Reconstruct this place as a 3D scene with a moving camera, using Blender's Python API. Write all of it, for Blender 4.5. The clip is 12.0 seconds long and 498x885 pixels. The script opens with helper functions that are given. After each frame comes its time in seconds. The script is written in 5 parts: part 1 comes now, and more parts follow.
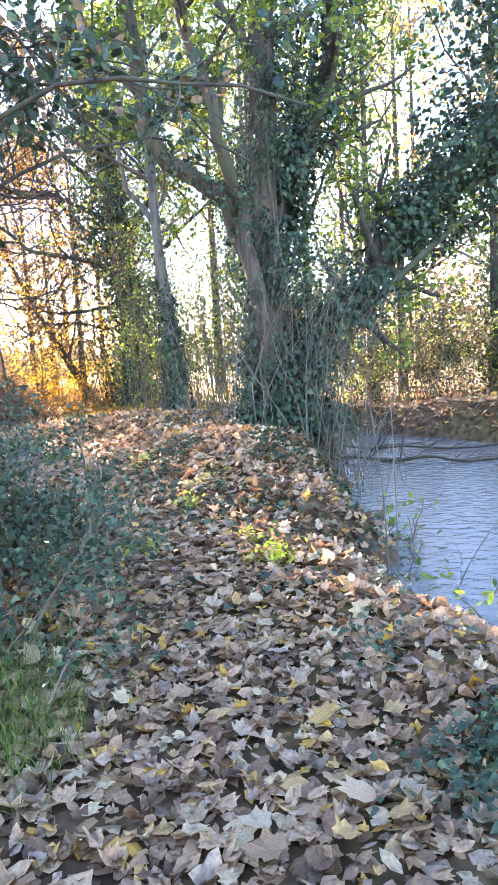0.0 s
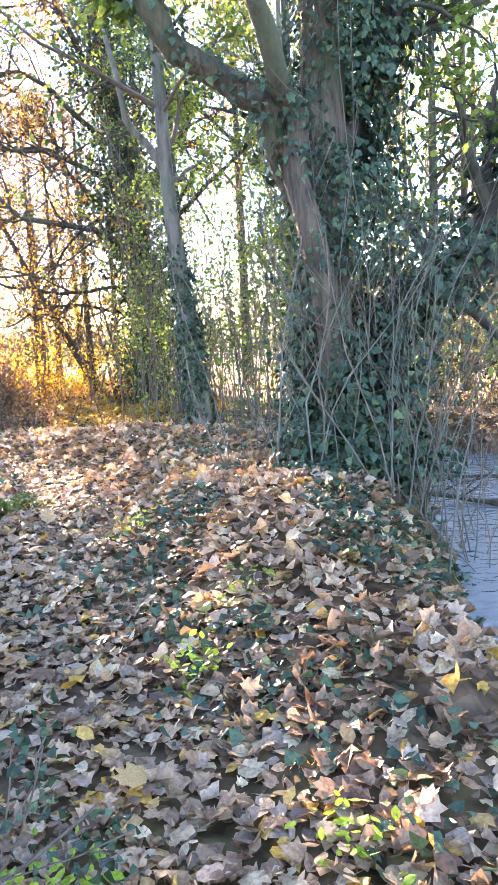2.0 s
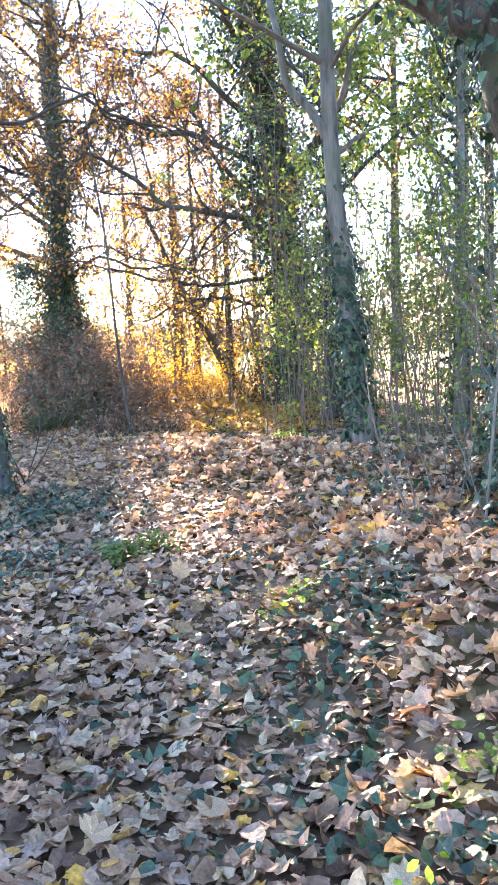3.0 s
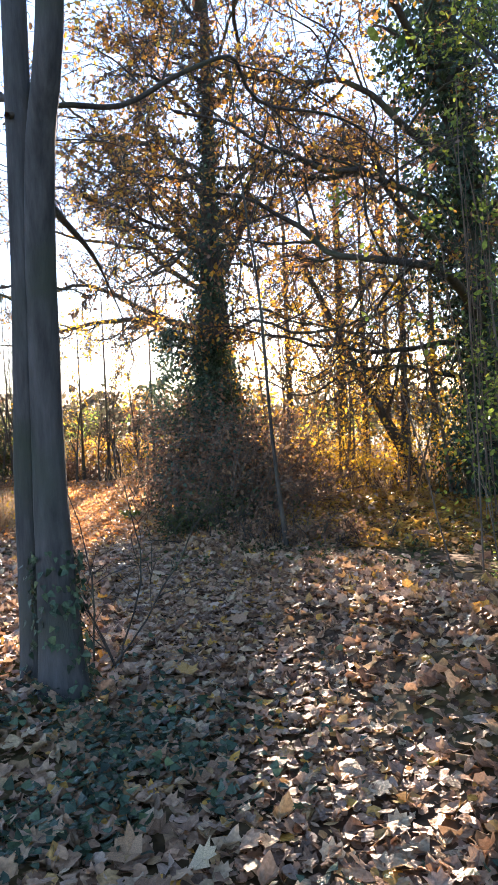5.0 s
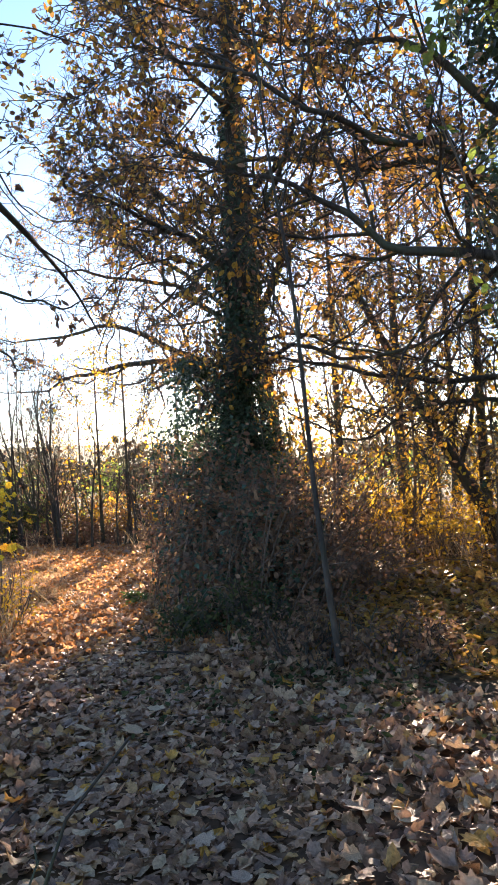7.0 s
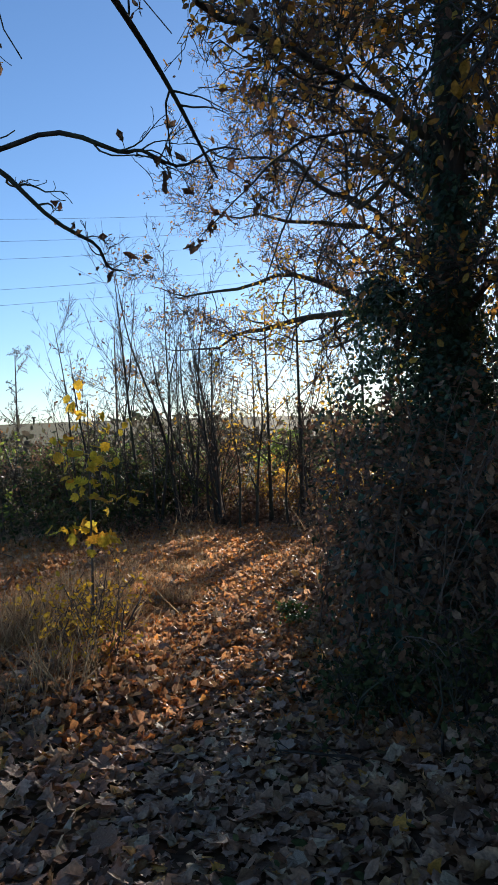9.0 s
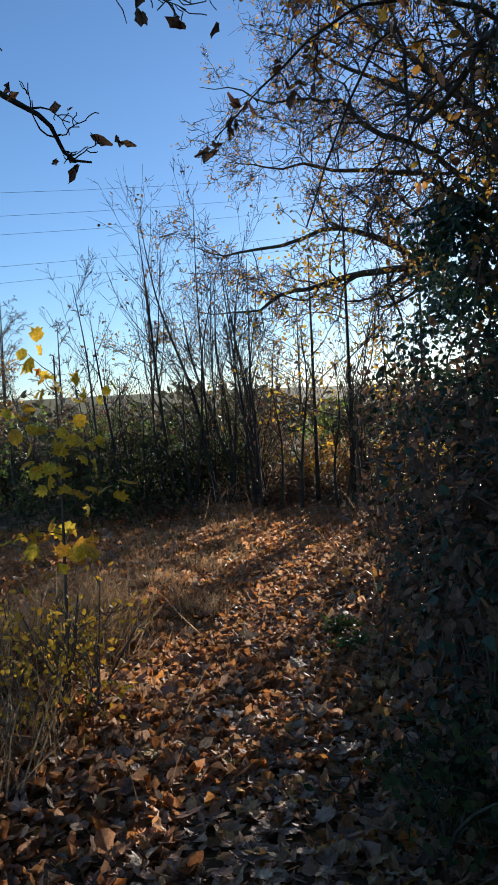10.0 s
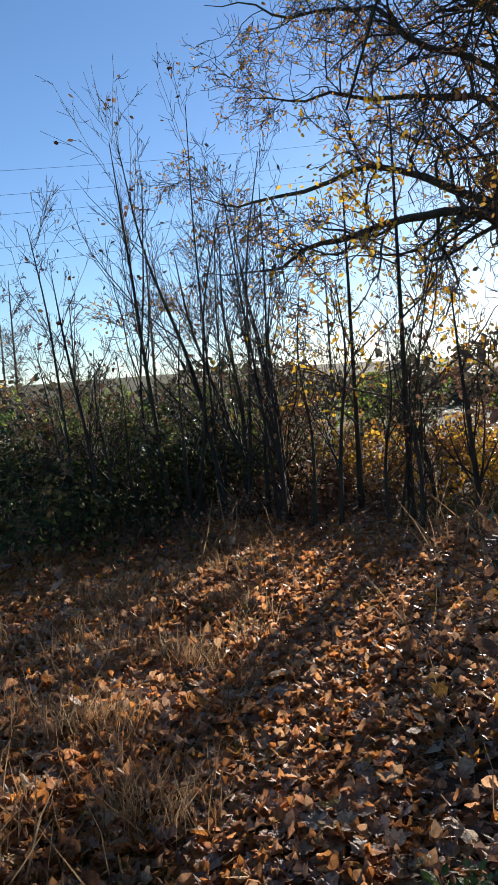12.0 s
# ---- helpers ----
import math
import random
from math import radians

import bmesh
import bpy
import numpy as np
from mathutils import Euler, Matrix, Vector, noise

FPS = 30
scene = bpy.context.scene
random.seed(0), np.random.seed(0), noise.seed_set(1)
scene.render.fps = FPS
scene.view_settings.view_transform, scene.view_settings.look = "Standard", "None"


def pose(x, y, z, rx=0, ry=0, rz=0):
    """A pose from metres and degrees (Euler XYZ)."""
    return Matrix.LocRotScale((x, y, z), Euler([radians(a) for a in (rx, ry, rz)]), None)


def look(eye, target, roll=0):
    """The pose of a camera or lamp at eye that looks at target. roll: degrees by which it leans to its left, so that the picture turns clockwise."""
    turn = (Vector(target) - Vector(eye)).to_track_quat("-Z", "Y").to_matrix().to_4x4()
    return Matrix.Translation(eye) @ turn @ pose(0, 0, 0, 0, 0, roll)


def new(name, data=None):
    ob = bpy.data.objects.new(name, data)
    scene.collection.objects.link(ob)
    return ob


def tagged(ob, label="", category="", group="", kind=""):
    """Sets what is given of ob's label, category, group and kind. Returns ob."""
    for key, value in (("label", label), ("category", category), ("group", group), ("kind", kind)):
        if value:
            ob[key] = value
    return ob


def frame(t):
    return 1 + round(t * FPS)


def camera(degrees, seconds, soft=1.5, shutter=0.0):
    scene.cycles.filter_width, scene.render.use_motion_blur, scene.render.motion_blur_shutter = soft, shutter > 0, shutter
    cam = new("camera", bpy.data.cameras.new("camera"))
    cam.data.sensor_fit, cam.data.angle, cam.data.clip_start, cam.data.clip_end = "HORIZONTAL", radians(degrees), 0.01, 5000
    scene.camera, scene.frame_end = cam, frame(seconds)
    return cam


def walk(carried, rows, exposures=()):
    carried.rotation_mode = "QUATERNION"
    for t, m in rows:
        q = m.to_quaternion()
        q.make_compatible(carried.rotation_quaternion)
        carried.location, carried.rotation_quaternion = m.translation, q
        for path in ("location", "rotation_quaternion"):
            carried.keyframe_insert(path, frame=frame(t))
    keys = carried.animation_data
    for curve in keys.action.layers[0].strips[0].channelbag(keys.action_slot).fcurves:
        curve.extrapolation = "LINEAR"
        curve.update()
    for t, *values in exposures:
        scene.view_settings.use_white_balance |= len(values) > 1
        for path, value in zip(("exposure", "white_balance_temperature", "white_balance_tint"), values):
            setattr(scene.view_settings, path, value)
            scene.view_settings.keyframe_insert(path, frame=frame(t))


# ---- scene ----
cam = camera(36.0, 12.0, soft=1.6)
METRES, EYE, TILT, LEAN, TURN = 18.5, 1.5, 0.0, 0.0, 0.0
ROWS = [
    (0.0, 0.0, 0.0, 0.0, -0.37, -6.65, 3.17),
    (0.5, -0.0025, 0.0469, -0.001, -1.16, -5.91, 2.94),
    (1.0, -0.0028, 0.0857, 0.0008, -2.32, -5.64, 2.74),
    (1.5, -0.0056, 0.1321, 0.0032, -3.12, -6.53, 2.19),
    (2.0, -0.0092, 0.1691, 0.0065, 1.5, -7.76, 2.84),
    (2.5, -0.0213, 0.2036, 0.0087, 6.65, -8.43, 2.96),
    (3.0, -0.0299, 0.2405, 0.012, 11.49, -7.91, 2.23),
    (3.5, -0.0401, 0.2757, 0.0143, 16.33, -6.32, 1.17),
    (5.5, -0.0992, 0.4295, 0.0233, 24.45, -1.15, 3.26),
    (6.0, -0.1144, 0.467, 0.0235, 24.74, 0.48, 3.95),
    (6.5, -0.1262, 0.505, 0.0228, 24.35, 1.6, 3.69),
    (7.0, -0.1393, 0.5411, 0.0225, 26.98, 1.37, 3.41),
    (7.5, -0.1566, 0.5801, 0.0228, 31.25, 0.95, 2.68),
    (9.5, -0.2535, 0.7186, 0.0155, 42.71, -0.74, 2.09),
    (10.0, -0.2809, 0.7541, 0.0161, 44.49, -2.06, 2.73),
    (10.5, -0.3102, 0.7869, 0.0159, 47.47, -2.59, 3.96),
    (11.0, -0.3396, 0.8215, 0.018, 47.91, -2.51, 2.9),
    (11.5, -0.3676, 0.8528, 0.02, 48.37, -2.47, 2.25),
    (12.0, -0.4013, 0.8842, 0.0191, 46.42, -3.56, 3.96),
]
EXPOSURES = [(0.0, 4.65, 7200, 28), (2.0, 4.7, 7100, 27), (3.5, 4.35, 6700, 27), (5.3, 2.95, 6900, 23), (6.5, 2.7, 6800, 22), (7.6, 2.3, 6500, 21), (9.3, 0.95, 5700, 13), (10.8, 0.85, 5600, 12), (12.0, 1.0, 5800, 15)]
walk(cam, [(t, pose(0, 0, EYE, TILT, LEAN, TURN) @ pose(METRES * x, METRES * y, METRES * z, 90 + pitch, roll, yaw)) for t, x, y, z, yaw, pitch, roll in ROWS], EXPOSURES)

# ---- sky and sun ----
SUN_YAW, SUN_UP = 24.7, 13.0          # degrees left of north, degrees above the horizon
sun_way = Vector((-math.sin(radians(SUN_YAW)) * math.cos(radians(SUN_UP)), math.cos(radians(SUN_YAW)) * math.cos(radians(SUN_UP)), math.sin(radians(SUN_UP))))
world = bpy.data.worlds.new("sky")
scene.world = world
world.use_nodes = True
sky = world.node_tree.nodes.new("ShaderNodeTexSky")
sky.sky_type, sky.sun_disc = "NISHITA", False
sky.sun_elevation, sky.sun_rotation = radians(SUN_UP), radians(-SUN_YAW)
sky.air_density, sky.dust_density, sky.ozone_density = 1.0, 0.1, 3.2
world.node_tree.nodes["Background"].inputs["Strength"].default_value = 0.075
world.node_tree.links.new(sky.outputs[0], world.node_tree.nodes["Background"].inputs["Color"])
lamp = bpy.data.lights.new("sun", "SUN")
lamp.energy, lamp.angle, lamp.color = 5.0, radians(0.6), (1.0, 0.85, 0.64)
sun = new("sun", lamp)
sun.matrix_world = look(sun_way * 60, (0, 0, 0))


# ---- materials ----
def base_material(name, rough=0.8):
    m = bpy.data.materials.new(name)
    m.use_nodes = True
    nt = m.node_tree
    b = nt.nodes["Principled BSDF"]
    b.inputs["Roughness"].default_value = rough
    return m, nt, b


def ramp(nt, colours, stops=None, hard=False):
    r = nt.nodes.new("ShaderNodeValToRGB")
    r.color_ramp.interpolation = "CONSTANT" if hard else "LINEAR"
    els = r.color_ramp.elements
    n = len(colours)
    while len(els) < n:
        els.new(0.5)
    for i, c in enumerate(colours):
        els[i].position = stops[i] if stops else i / max(1, n - (0 if hard else 1))
        els[i].color = (*c, 1)
    return r


def leaf_material(name, colours, stops=None, through_amount=0.35, rough=0.55, single=False, blotch=30.0, gloss=0.3):
    """Leaves: one colour a leaf out of the list, blotched, and let light through."""
    m, nt, b = base_material(name, rough)
    b.inputs["Specular IOR Level"].default_value = gloss
    if single:
        pick = nt.nodes.new("ShaderNodeObjectInfo").outputs["Random"]
    else:
        pick = nt.nodes.new("ShaderNodeNewGeometry").outputs["Random Per Island"]
    r = ramp(nt, colours, stops)
    nt.links.new(pick, r.inputs[0])
    n = nt.nodes.new("ShaderNodeTexNoise")
    n.inputs["Scale"].default_value, n.inputs["Detail"].default_value = blotch, 3
    co = nt.nodes.new("ShaderNodeTexCoord")
    nt.links.new(co.outputs["Object"], n.inputs["Vector"])
    mr = nt.nodes.new("ShaderNodeMapRange")
    mr.inputs["To Min"].default_value, mr.inputs["To Max"].default_value = 0.5, 1.45
    mix = nt.nodes.new("ShaderNodeVectorMath")
    mix.operation = "SCALE"
    nt.links.new(r.outputs[0], mix.inputs[0])
    nt.links.new(mr.outputs[0], mix.inputs["Scale"])
    nt.links.new(mix.outputs[0], b.inputs["Base Color"])
    fine = nt.nodes.new("ShaderNodeTexNoise")
    fine.inputs["Scale"].default_value, fine.inputs["Detail"].default_value = blotch * 2.6, 3
    nt.links.new(co.outputs["Object"], fine.inputs["Vector"])
    relief = nt.nodes.new("ShaderNodeBump")
    relief.inputs["Strength"].default_value, relief.inputs["Distance"].default_value = 0.55, 0.012
    nt.links.new(fine.outputs[0], relief.inputs["Height"])
    nt.links.new(relief.outputs[0], b.inputs["Normal"])
    both = nt.nodes.new("ShaderNodeMath")
    both.operation = "ADD"
    nt.links.new(n.outputs[0], both.inputs[0])
    nt.links.new(fine.outputs[0], both.inputs[1])
    mr.inputs["From Min"].default_value, mr.inputs["From Max"].default_value = 0.6, 1.4
    nt.links.new(both.outputs[0], mr.inputs[0])
    tr = nt.nodes.new("ShaderNodeBsdfTranslucent")
    nt.links.new(mix.outputs[0], tr.inputs["Color"])
    ms = nt.nodes.new("ShaderNodeMixShader")
    ms.inputs[0].default_value = through_amount
    nt.links.new(b.outputs[0], ms.inputs[1])
    nt.links.new(tr.outputs[0], ms.inputs[2])
    nt.links.new(ms.outputs[0], nt.nodes["Material Output"].inputs["Surface"])
    return m


def bark_material(name, dark, pale, stretch=0.15, scale=14.0, moss=None, bump=0.6):
    m, nt, b = base_material(name, 0.9)
    co = nt.nodes.new("ShaderNodeTexCoord")
    mp = nt.nodes.new("ShaderNodeMapping")
    mp.inputs["Scale"].default_value = (1, 1, stretch)
    nt.links.new(co.outputs["Object"], mp.inputs[0])
    n = nt.nodes.new("ShaderNodeTexNoise")
    n.inputs["Scale"].default_value, n.inputs["Detail"].default_value, n.inputs["Roughness"].default_value = scale, 6, 0.65
    nt.links.new(mp.outputs[0], n.inputs["Vector"])
    big = nt.nodes.new("ShaderNodeTexNoise")
    big.inputs["Scale"].default_value, big.inputs["Detail"].default_value = 1.7, 3
    nt.links.new(co.outputs["Object"], big.inputs["Vector"])
    r = ramp(nt, [dark, pale], [0.32, 0.68])
    nt.links.new(n.outputs[0], r.inputs[0])
    mx = nt.nodes.new("ShaderNodeMix")
    mx.data_type = "RGBA"
    r2 = ramp(nt, [(0, 0, 0), (1, 1, 1)], [0.5, 0.68])
    nt.links.new(big.outputs[0], r2.inputs[0])
    nt.links.new(r2.outputs[0], mx.inputs["Factor"])
    nt.links.new(r.outputs[0], mx.inputs["A"])
    mx.inputs["B"].default_value = (*(moss or [c * 0.7 for c in pale]), 1)
    nt.links.new(mx.outputs["Result"], b.inputs["Base Color"])
    bp = nt.nodes.new("ShaderNodeBump")
    bp.inputs["Strength"].default_value, bp.inputs["Distance"].default_value = bump, 0.03
    nt.links.new(n.outputs[0], bp.inputs["Height"])
    nt.links.new(bp.outputs[0], b.inputs["Normal"])
    return m


def soil_material():
    m, nt, b = base_material("leaf_mould", 0.95)
    b.inputs["Specular IOR Level"].default_value = 0.08
    co = nt.nodes.new("ShaderNodeTexCoord")
    n1 = nt.nodes.new("ShaderNodeTexNoise")
    n1.inputs["Scale"].default_value, n1.inputs["Detail"].default_value = 9, 8
    n2 = nt.nodes.new("ShaderNodeTexNoise")
    n2.inputs["Scale"].default_value, n2.inputs["Detail"].default_value = 0.35, 4
    v = nt.nodes.new("ShaderNodeTexVoronoi")
    v.inputs["Scale"].default_value = 13
    for x in (n1, n2, v):
        nt.links.new(co.outputs["Object"], x.inputs["Vector"])
    r = ramp(nt, [(0.05, 0.033, 0.022), (0.13, 0.087, 0.057), (0.26, 0.175, 0.11)], [0.3, 0.5, 0.75])
    nt.links.new(n1.outputs[0], r.inputs[0])
    r2 = ramp(nt, [(0.9, 0.85, 0.8), (0.7, 0.9, 0.45)], [0.45, 0.65])
    nt.links.new(n2.outputs[0], r2.inputs[0])
    mx = nt.nodes.new("ShaderNodeMix")
    mx.data_type, mx.blend_type = "RGBA", "MULTIPLY"
    mx.inputs["Factor"].default_value = 1
    nt.links.new(r.outputs[0], mx.inputs["A"])
    nt.links.new(r2.outputs[0], mx.inputs["B"])
    far = nt.nodes.new("ShaderNodeVectorMath")
    far.operation = "LENGTH"
    nt.links.new(co.outputs["Object"], far.inputs[0])
    fr = nt.nodes.new("ShaderNodeMapRange")
    fr.inputs["From Min"].default_value, fr.inputs["From Max"].default_value = 34, 46
    nt.links.new(far.outputs["Value"], fr.inputs[0])
    field = nt.nodes.new("ShaderNodeMix")
    field.data_type = "RGBA"
    grass = ramp(nt, [(0.07, 0.08, 0.03), (0.13, 0.11, 0.05)], [0.4, 0.6])
    nt.links.new(n2.outputs[0], grass.inputs[0])
    nt.links.new(fr.outputs[0], field.inputs["Factor"])
    nt.links.new(mx.outputs["Result"], field.inputs["A"])
    nt.links.new(grass.outputs[0], field.inputs["B"])
    nt.links.new(field.outputs["Result"], b.inputs["Base Color"])
    bp = nt.nodes.new("ShaderNodeBump")
    bp.inputs["Strength"].default_value, bp.inputs["Distance"].default_value = 0.8, 0.03
    nt.links.new(v.outputs["Distance"], bp.inputs["Height"])
    nt.links.new(bp.outputs[0], b.inputs["Normal"])
    return m


def water_material():
    m, nt, b = base_material("stream_water", 0.14)
    b.inputs["Base Color"].default_value = (0.16, 0.18, 0.19, 1)
    b.inputs["IOR"].default_value = 1.33
    co = nt.nodes.new("ShaderNodeTexCoord")
    mp = nt.nodes.new("ShaderNodeMapping")
    mp.inputs["Scale"].default_value = (1.0, 1.35, 1)
    mp.inputs["Rotation"].default_value = (0, 0, 0.3)
    nt.links.new(co.outputs["Object"], mp.inputs[0])
    n = nt.nodes.new("ShaderNodeTexNoise")
    n.inputs["Scale"].default_value, n.inputs["Detail"].default_value, n.inputs["Distortion"].default_value = 7.0, 3, 0.5
    nt.links.new(mp.outputs[0], n.inputs["Vector"])
    bp = nt.nodes.new("ShaderNodeBump")
    bp.inputs["Strength"].default_value, bp.inputs["Distance"].default_value = 0.45, 0.05
    nt.links.new(n.outputs[0], bp.inputs["Height"])
    nt.links.new(bp.outputs[0], b.inputs["Normal"])
    return m


SOIL, WATER = soil_material(), water_material()
BARK_GREY = bark_material("grey_bark", (0.02, 0.02, 0.02), (0.075, 0.073, 0.07), moss=(0.035, 0.042, 0.028))
BARK_BROWN = bark_material("brown_bark", (0.02, 0.015, 0.011), (0.14, 0.098, 0.066), scale=26.0, stretch=0.12, bump=1.0, moss=(0.07, 0.075, 0.04))
BARK_ASH = bark_material("pale_grey_bark", (0.05, 0.045, 0.04), (0.22, 0.195, 0.16), moss=(0.10, 0.11, 0.07))
BARK_DARK = bark_material("dark_bark", (0.02, 0.016, 0.013), (0.085, 0.068, 0.05), moss=(0.07, 0.08, 0.045))
BARK_TWIG = bark_material("twig_bark", (0.07, 0.05, 0.035), (0.20, 0.15, 0.11), stretch=0.5, bump=0.1)
BARK_PALE = bark_material("pale_sucker_bark", (0.06, 0.053, 0.042), (0.17, 0.15, 0.12), stretch=0.3, bump=0.15)
LITTER = leaf_material("fallen_leaf_litter", [(0.123, 0.065, 0.038), (0.336, 0.185, 0.103), (0.549, 0.336, 0.196), (0.202, 0.106, 0.063), (0.620, 0.459, 0.274), (0.426, 0.235, 0.132), (0.470, 0.325, 0.230), (0.101, 0.056, 0.036), (0.582, 0.347, 0.146), (0.620, 0.325, 0.056)],
                      [0, 0.14, 0.28, 0.40, 0.52, 0.64, 0.76, 0.85, 0.94, 0.985], 0.24, 0.5, gloss=0.3)
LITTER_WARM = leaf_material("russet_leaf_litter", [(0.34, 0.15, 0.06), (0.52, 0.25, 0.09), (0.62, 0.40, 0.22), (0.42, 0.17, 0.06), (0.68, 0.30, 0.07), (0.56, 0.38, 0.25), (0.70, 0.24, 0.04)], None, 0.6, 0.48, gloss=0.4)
LITTER_ONE = leaf_material("fallen_leaf_single", [(0.168, 0.090, 0.050), (0.426, 0.246, 0.140), (0.620, 0.403, 0.241), (0.620, 0.470, 0.286), (0.470, 0.336, 0.241), (0.620, 0.336, 0.056)], None, 0.2, 0.5, single=True, gloss=0.3)
LITTER_GOLD = leaf_material("golden_leaf_litter", [(0.45, 0.22, 0.04), (0.55, 0.33, 0.06), (0.34, 0.17, 0.06), (0.62, 0.42, 0.08), (0.28, 0.17, 0.09)], None, 0.35, 0.6)
IVY = leaf_material("ivy_leaf", [(0.016, 0.034, 0.02), (0.03, 0.06, 0.032), (0.045, 0.085, 0.05), (0.065, 0.11, 0.06), (0.11, 0.15, 0.06)], [0, 0.35, 0.65, 0.88, 1], 0.16, 0.42, gloss=0.3)
GREEN = leaf_material("green_leaf", [(0.07, 0.12, 0.03), (0.13, 0.20, 0.04), (0.20, 0.27, 0.05), (0.32, 0.34, 0.05)], None, 0.5, 0.5)
LIME = leaf_material("lime_leaf", [(0.24, 0.40, 0.03), (0.36, 0.50, 0.05), (0.45, 0.52, 0.06)], None, 0.5, 0.5)
YELLOW = leaf_material("yellow_leaf", [(0.64, 0.36, 0.03), (0.72, 0.46, 0.04), (0.56, 0.38, 0.05), (0.64, 0.25, 0.03)], [0, 0.5, 0.9, 1], 0.5, 0.5)
YELLOW_ONE = leaf_material("yellow_leaf_single", [(0.72, 0.44, 0.03), (0.80, 0.56, 0.05), (0.68, 0.52, 0.05), (0.74, 0.32, 0.03)], None, 0.65, 0.5, single=True)
ORANGE = leaf_material("oak_leaf", [(0.34, 0.15, 0.035), (0.50, 0.24, 0.04), (0.60, 0.34, 0.05), (0.25, 0.12, 0.05), (0.62, 0.42, 0.06)], None, 0.5, 0.55)
DEADLEAF = leaf_material("withered_leaf", [(0.14, 0.075, 0.045), (0.22, 0.12, 0.07), (0.33, 0.20, 0.11), (0.10, 0.06, 0.045)], None, 0.3, 0.7)
SCRUB = leaf_material("scrub_leaf", [(0.03, 0.045, 0.02), (0.06, 0.08, 0.03), (0.10, 0.11, 0.04), (0.12, 0.08, 0.04)], None, 0.3, 0.8, gloss=0.08)
GRASS = leaf_material("green_grass", [(0.05, 0.09, 0.02), (0.10, 0.16, 0.035), (0.17, 0.22, 0.05)], None, 0.35, 0.5)
STRAW = leaf_material("dry_grass", [(0.28, 0.17, 0.08), (0.42, 0.28, 0.14), (0.50, 0.38, 0.22), (0.22, 0.12, 0.06)], None, 0.4, 0.7)
FAR = leaf_material("distant_scrub", [(0.07, 0.06, 0.045), (0.12, 0.10, 0.07), (0.08, 0.09, 0.05), (0.17, 0.13, 0.07)], None, 0.3, 0.9, blotch=2.0, gloss=0.05)
WIRE, _nt, _b = base_material("wire", 0.4)
_b.inputs["Base Color"].default_value = (0.05, 0.05, 0.055, 1)


# ---- mesh helpers ----
class Geo:
    """Gathers vertices and faces, and becomes one mesh."""

    def __init__(self):
        self.v, self.f, self.n = [], [], 0

    def add(self, verts, faces):
        self.v.append(np.asarray(verts, np.float32).reshape(-1, 3))
        self.f.append(np.asarray(faces, np.int64) + self.n)
        self.n += len(self.v[-1])

    def mesh(self, name, smooth=True):
        me = bpy.data.meshes.new(name)
        v = np.concatenate(self.v)
        loops = np.concatenate([f.ravel() for f in self.f])
        sizes = np.concatenate([np.full(len(f), f.shape[1]) for f in self.f])
        me.vertices.add(len(v))
        me.vertices.foreach_set("co", v.ravel())
        me.loops.add(len(loops))
        me.loops.foreach_set("vertex_index", loops.astype(np.int32))
        me.polygons.add(len(sizes))
        me.polygons.foreach_set("loop_start", np.concatenate([[0], np.cumsum(sizes)[:-1]]).astype(np.int32))
        me.polygons.foreach_set("use_smooth", np.full(len(sizes), smooth))
        me.update(calc_edges=True)
        return me


def part(name, geo, material, parent=None, label="", smooth=True):
    """One mesh object under a thing. Vertices are in world metres."""
    me = geo.mesh(name, smooth)
    me.materials.append(material)
    ob = new(name, me)
    if parent is not None:
        ob.parent = parent
        ob.matrix_parent_inverse = Matrix.Translation(parent.location).inverted()
    if label:
        tagged(ob, label)
    if name in ("brushwood", "foliage", "ivy"):
        tagged(ob, kind="stuff")
    return ob


def thing(name, at, label, category, group="", kind=""):
    ob = new(name)
    ob.location = at
    ob.empty_display_size = 0.1
    return tagged(ob, label, category, group, kind)


def unit(a):
    return a / np.maximum(np.linalg.norm(a, axis=-1, keepdims=True), 1e-9)


def spline(pts, k):
    """A smooth line of k points through a few points."""
    p = np.array(pts, float)
    p = np.vstack([2 * p[0] - p[1], p, 2 * p[-1] - p[-2]])
    n = len(p) - 3
    u = np.linspace(0, n - 1e-6, k)
    i = u.astype(int)
    f = (u - i)[:, None]
    a, b, c, d = p[i], p[i + 1], p[i + 2], p[i + 3]
    return 0.5 * (2 * b + (c - a) * f + (2 * a - 5 * b + 4 * c - d) * f ** 2 + (3 * b - a - 3 * c + d) * f ** 3)


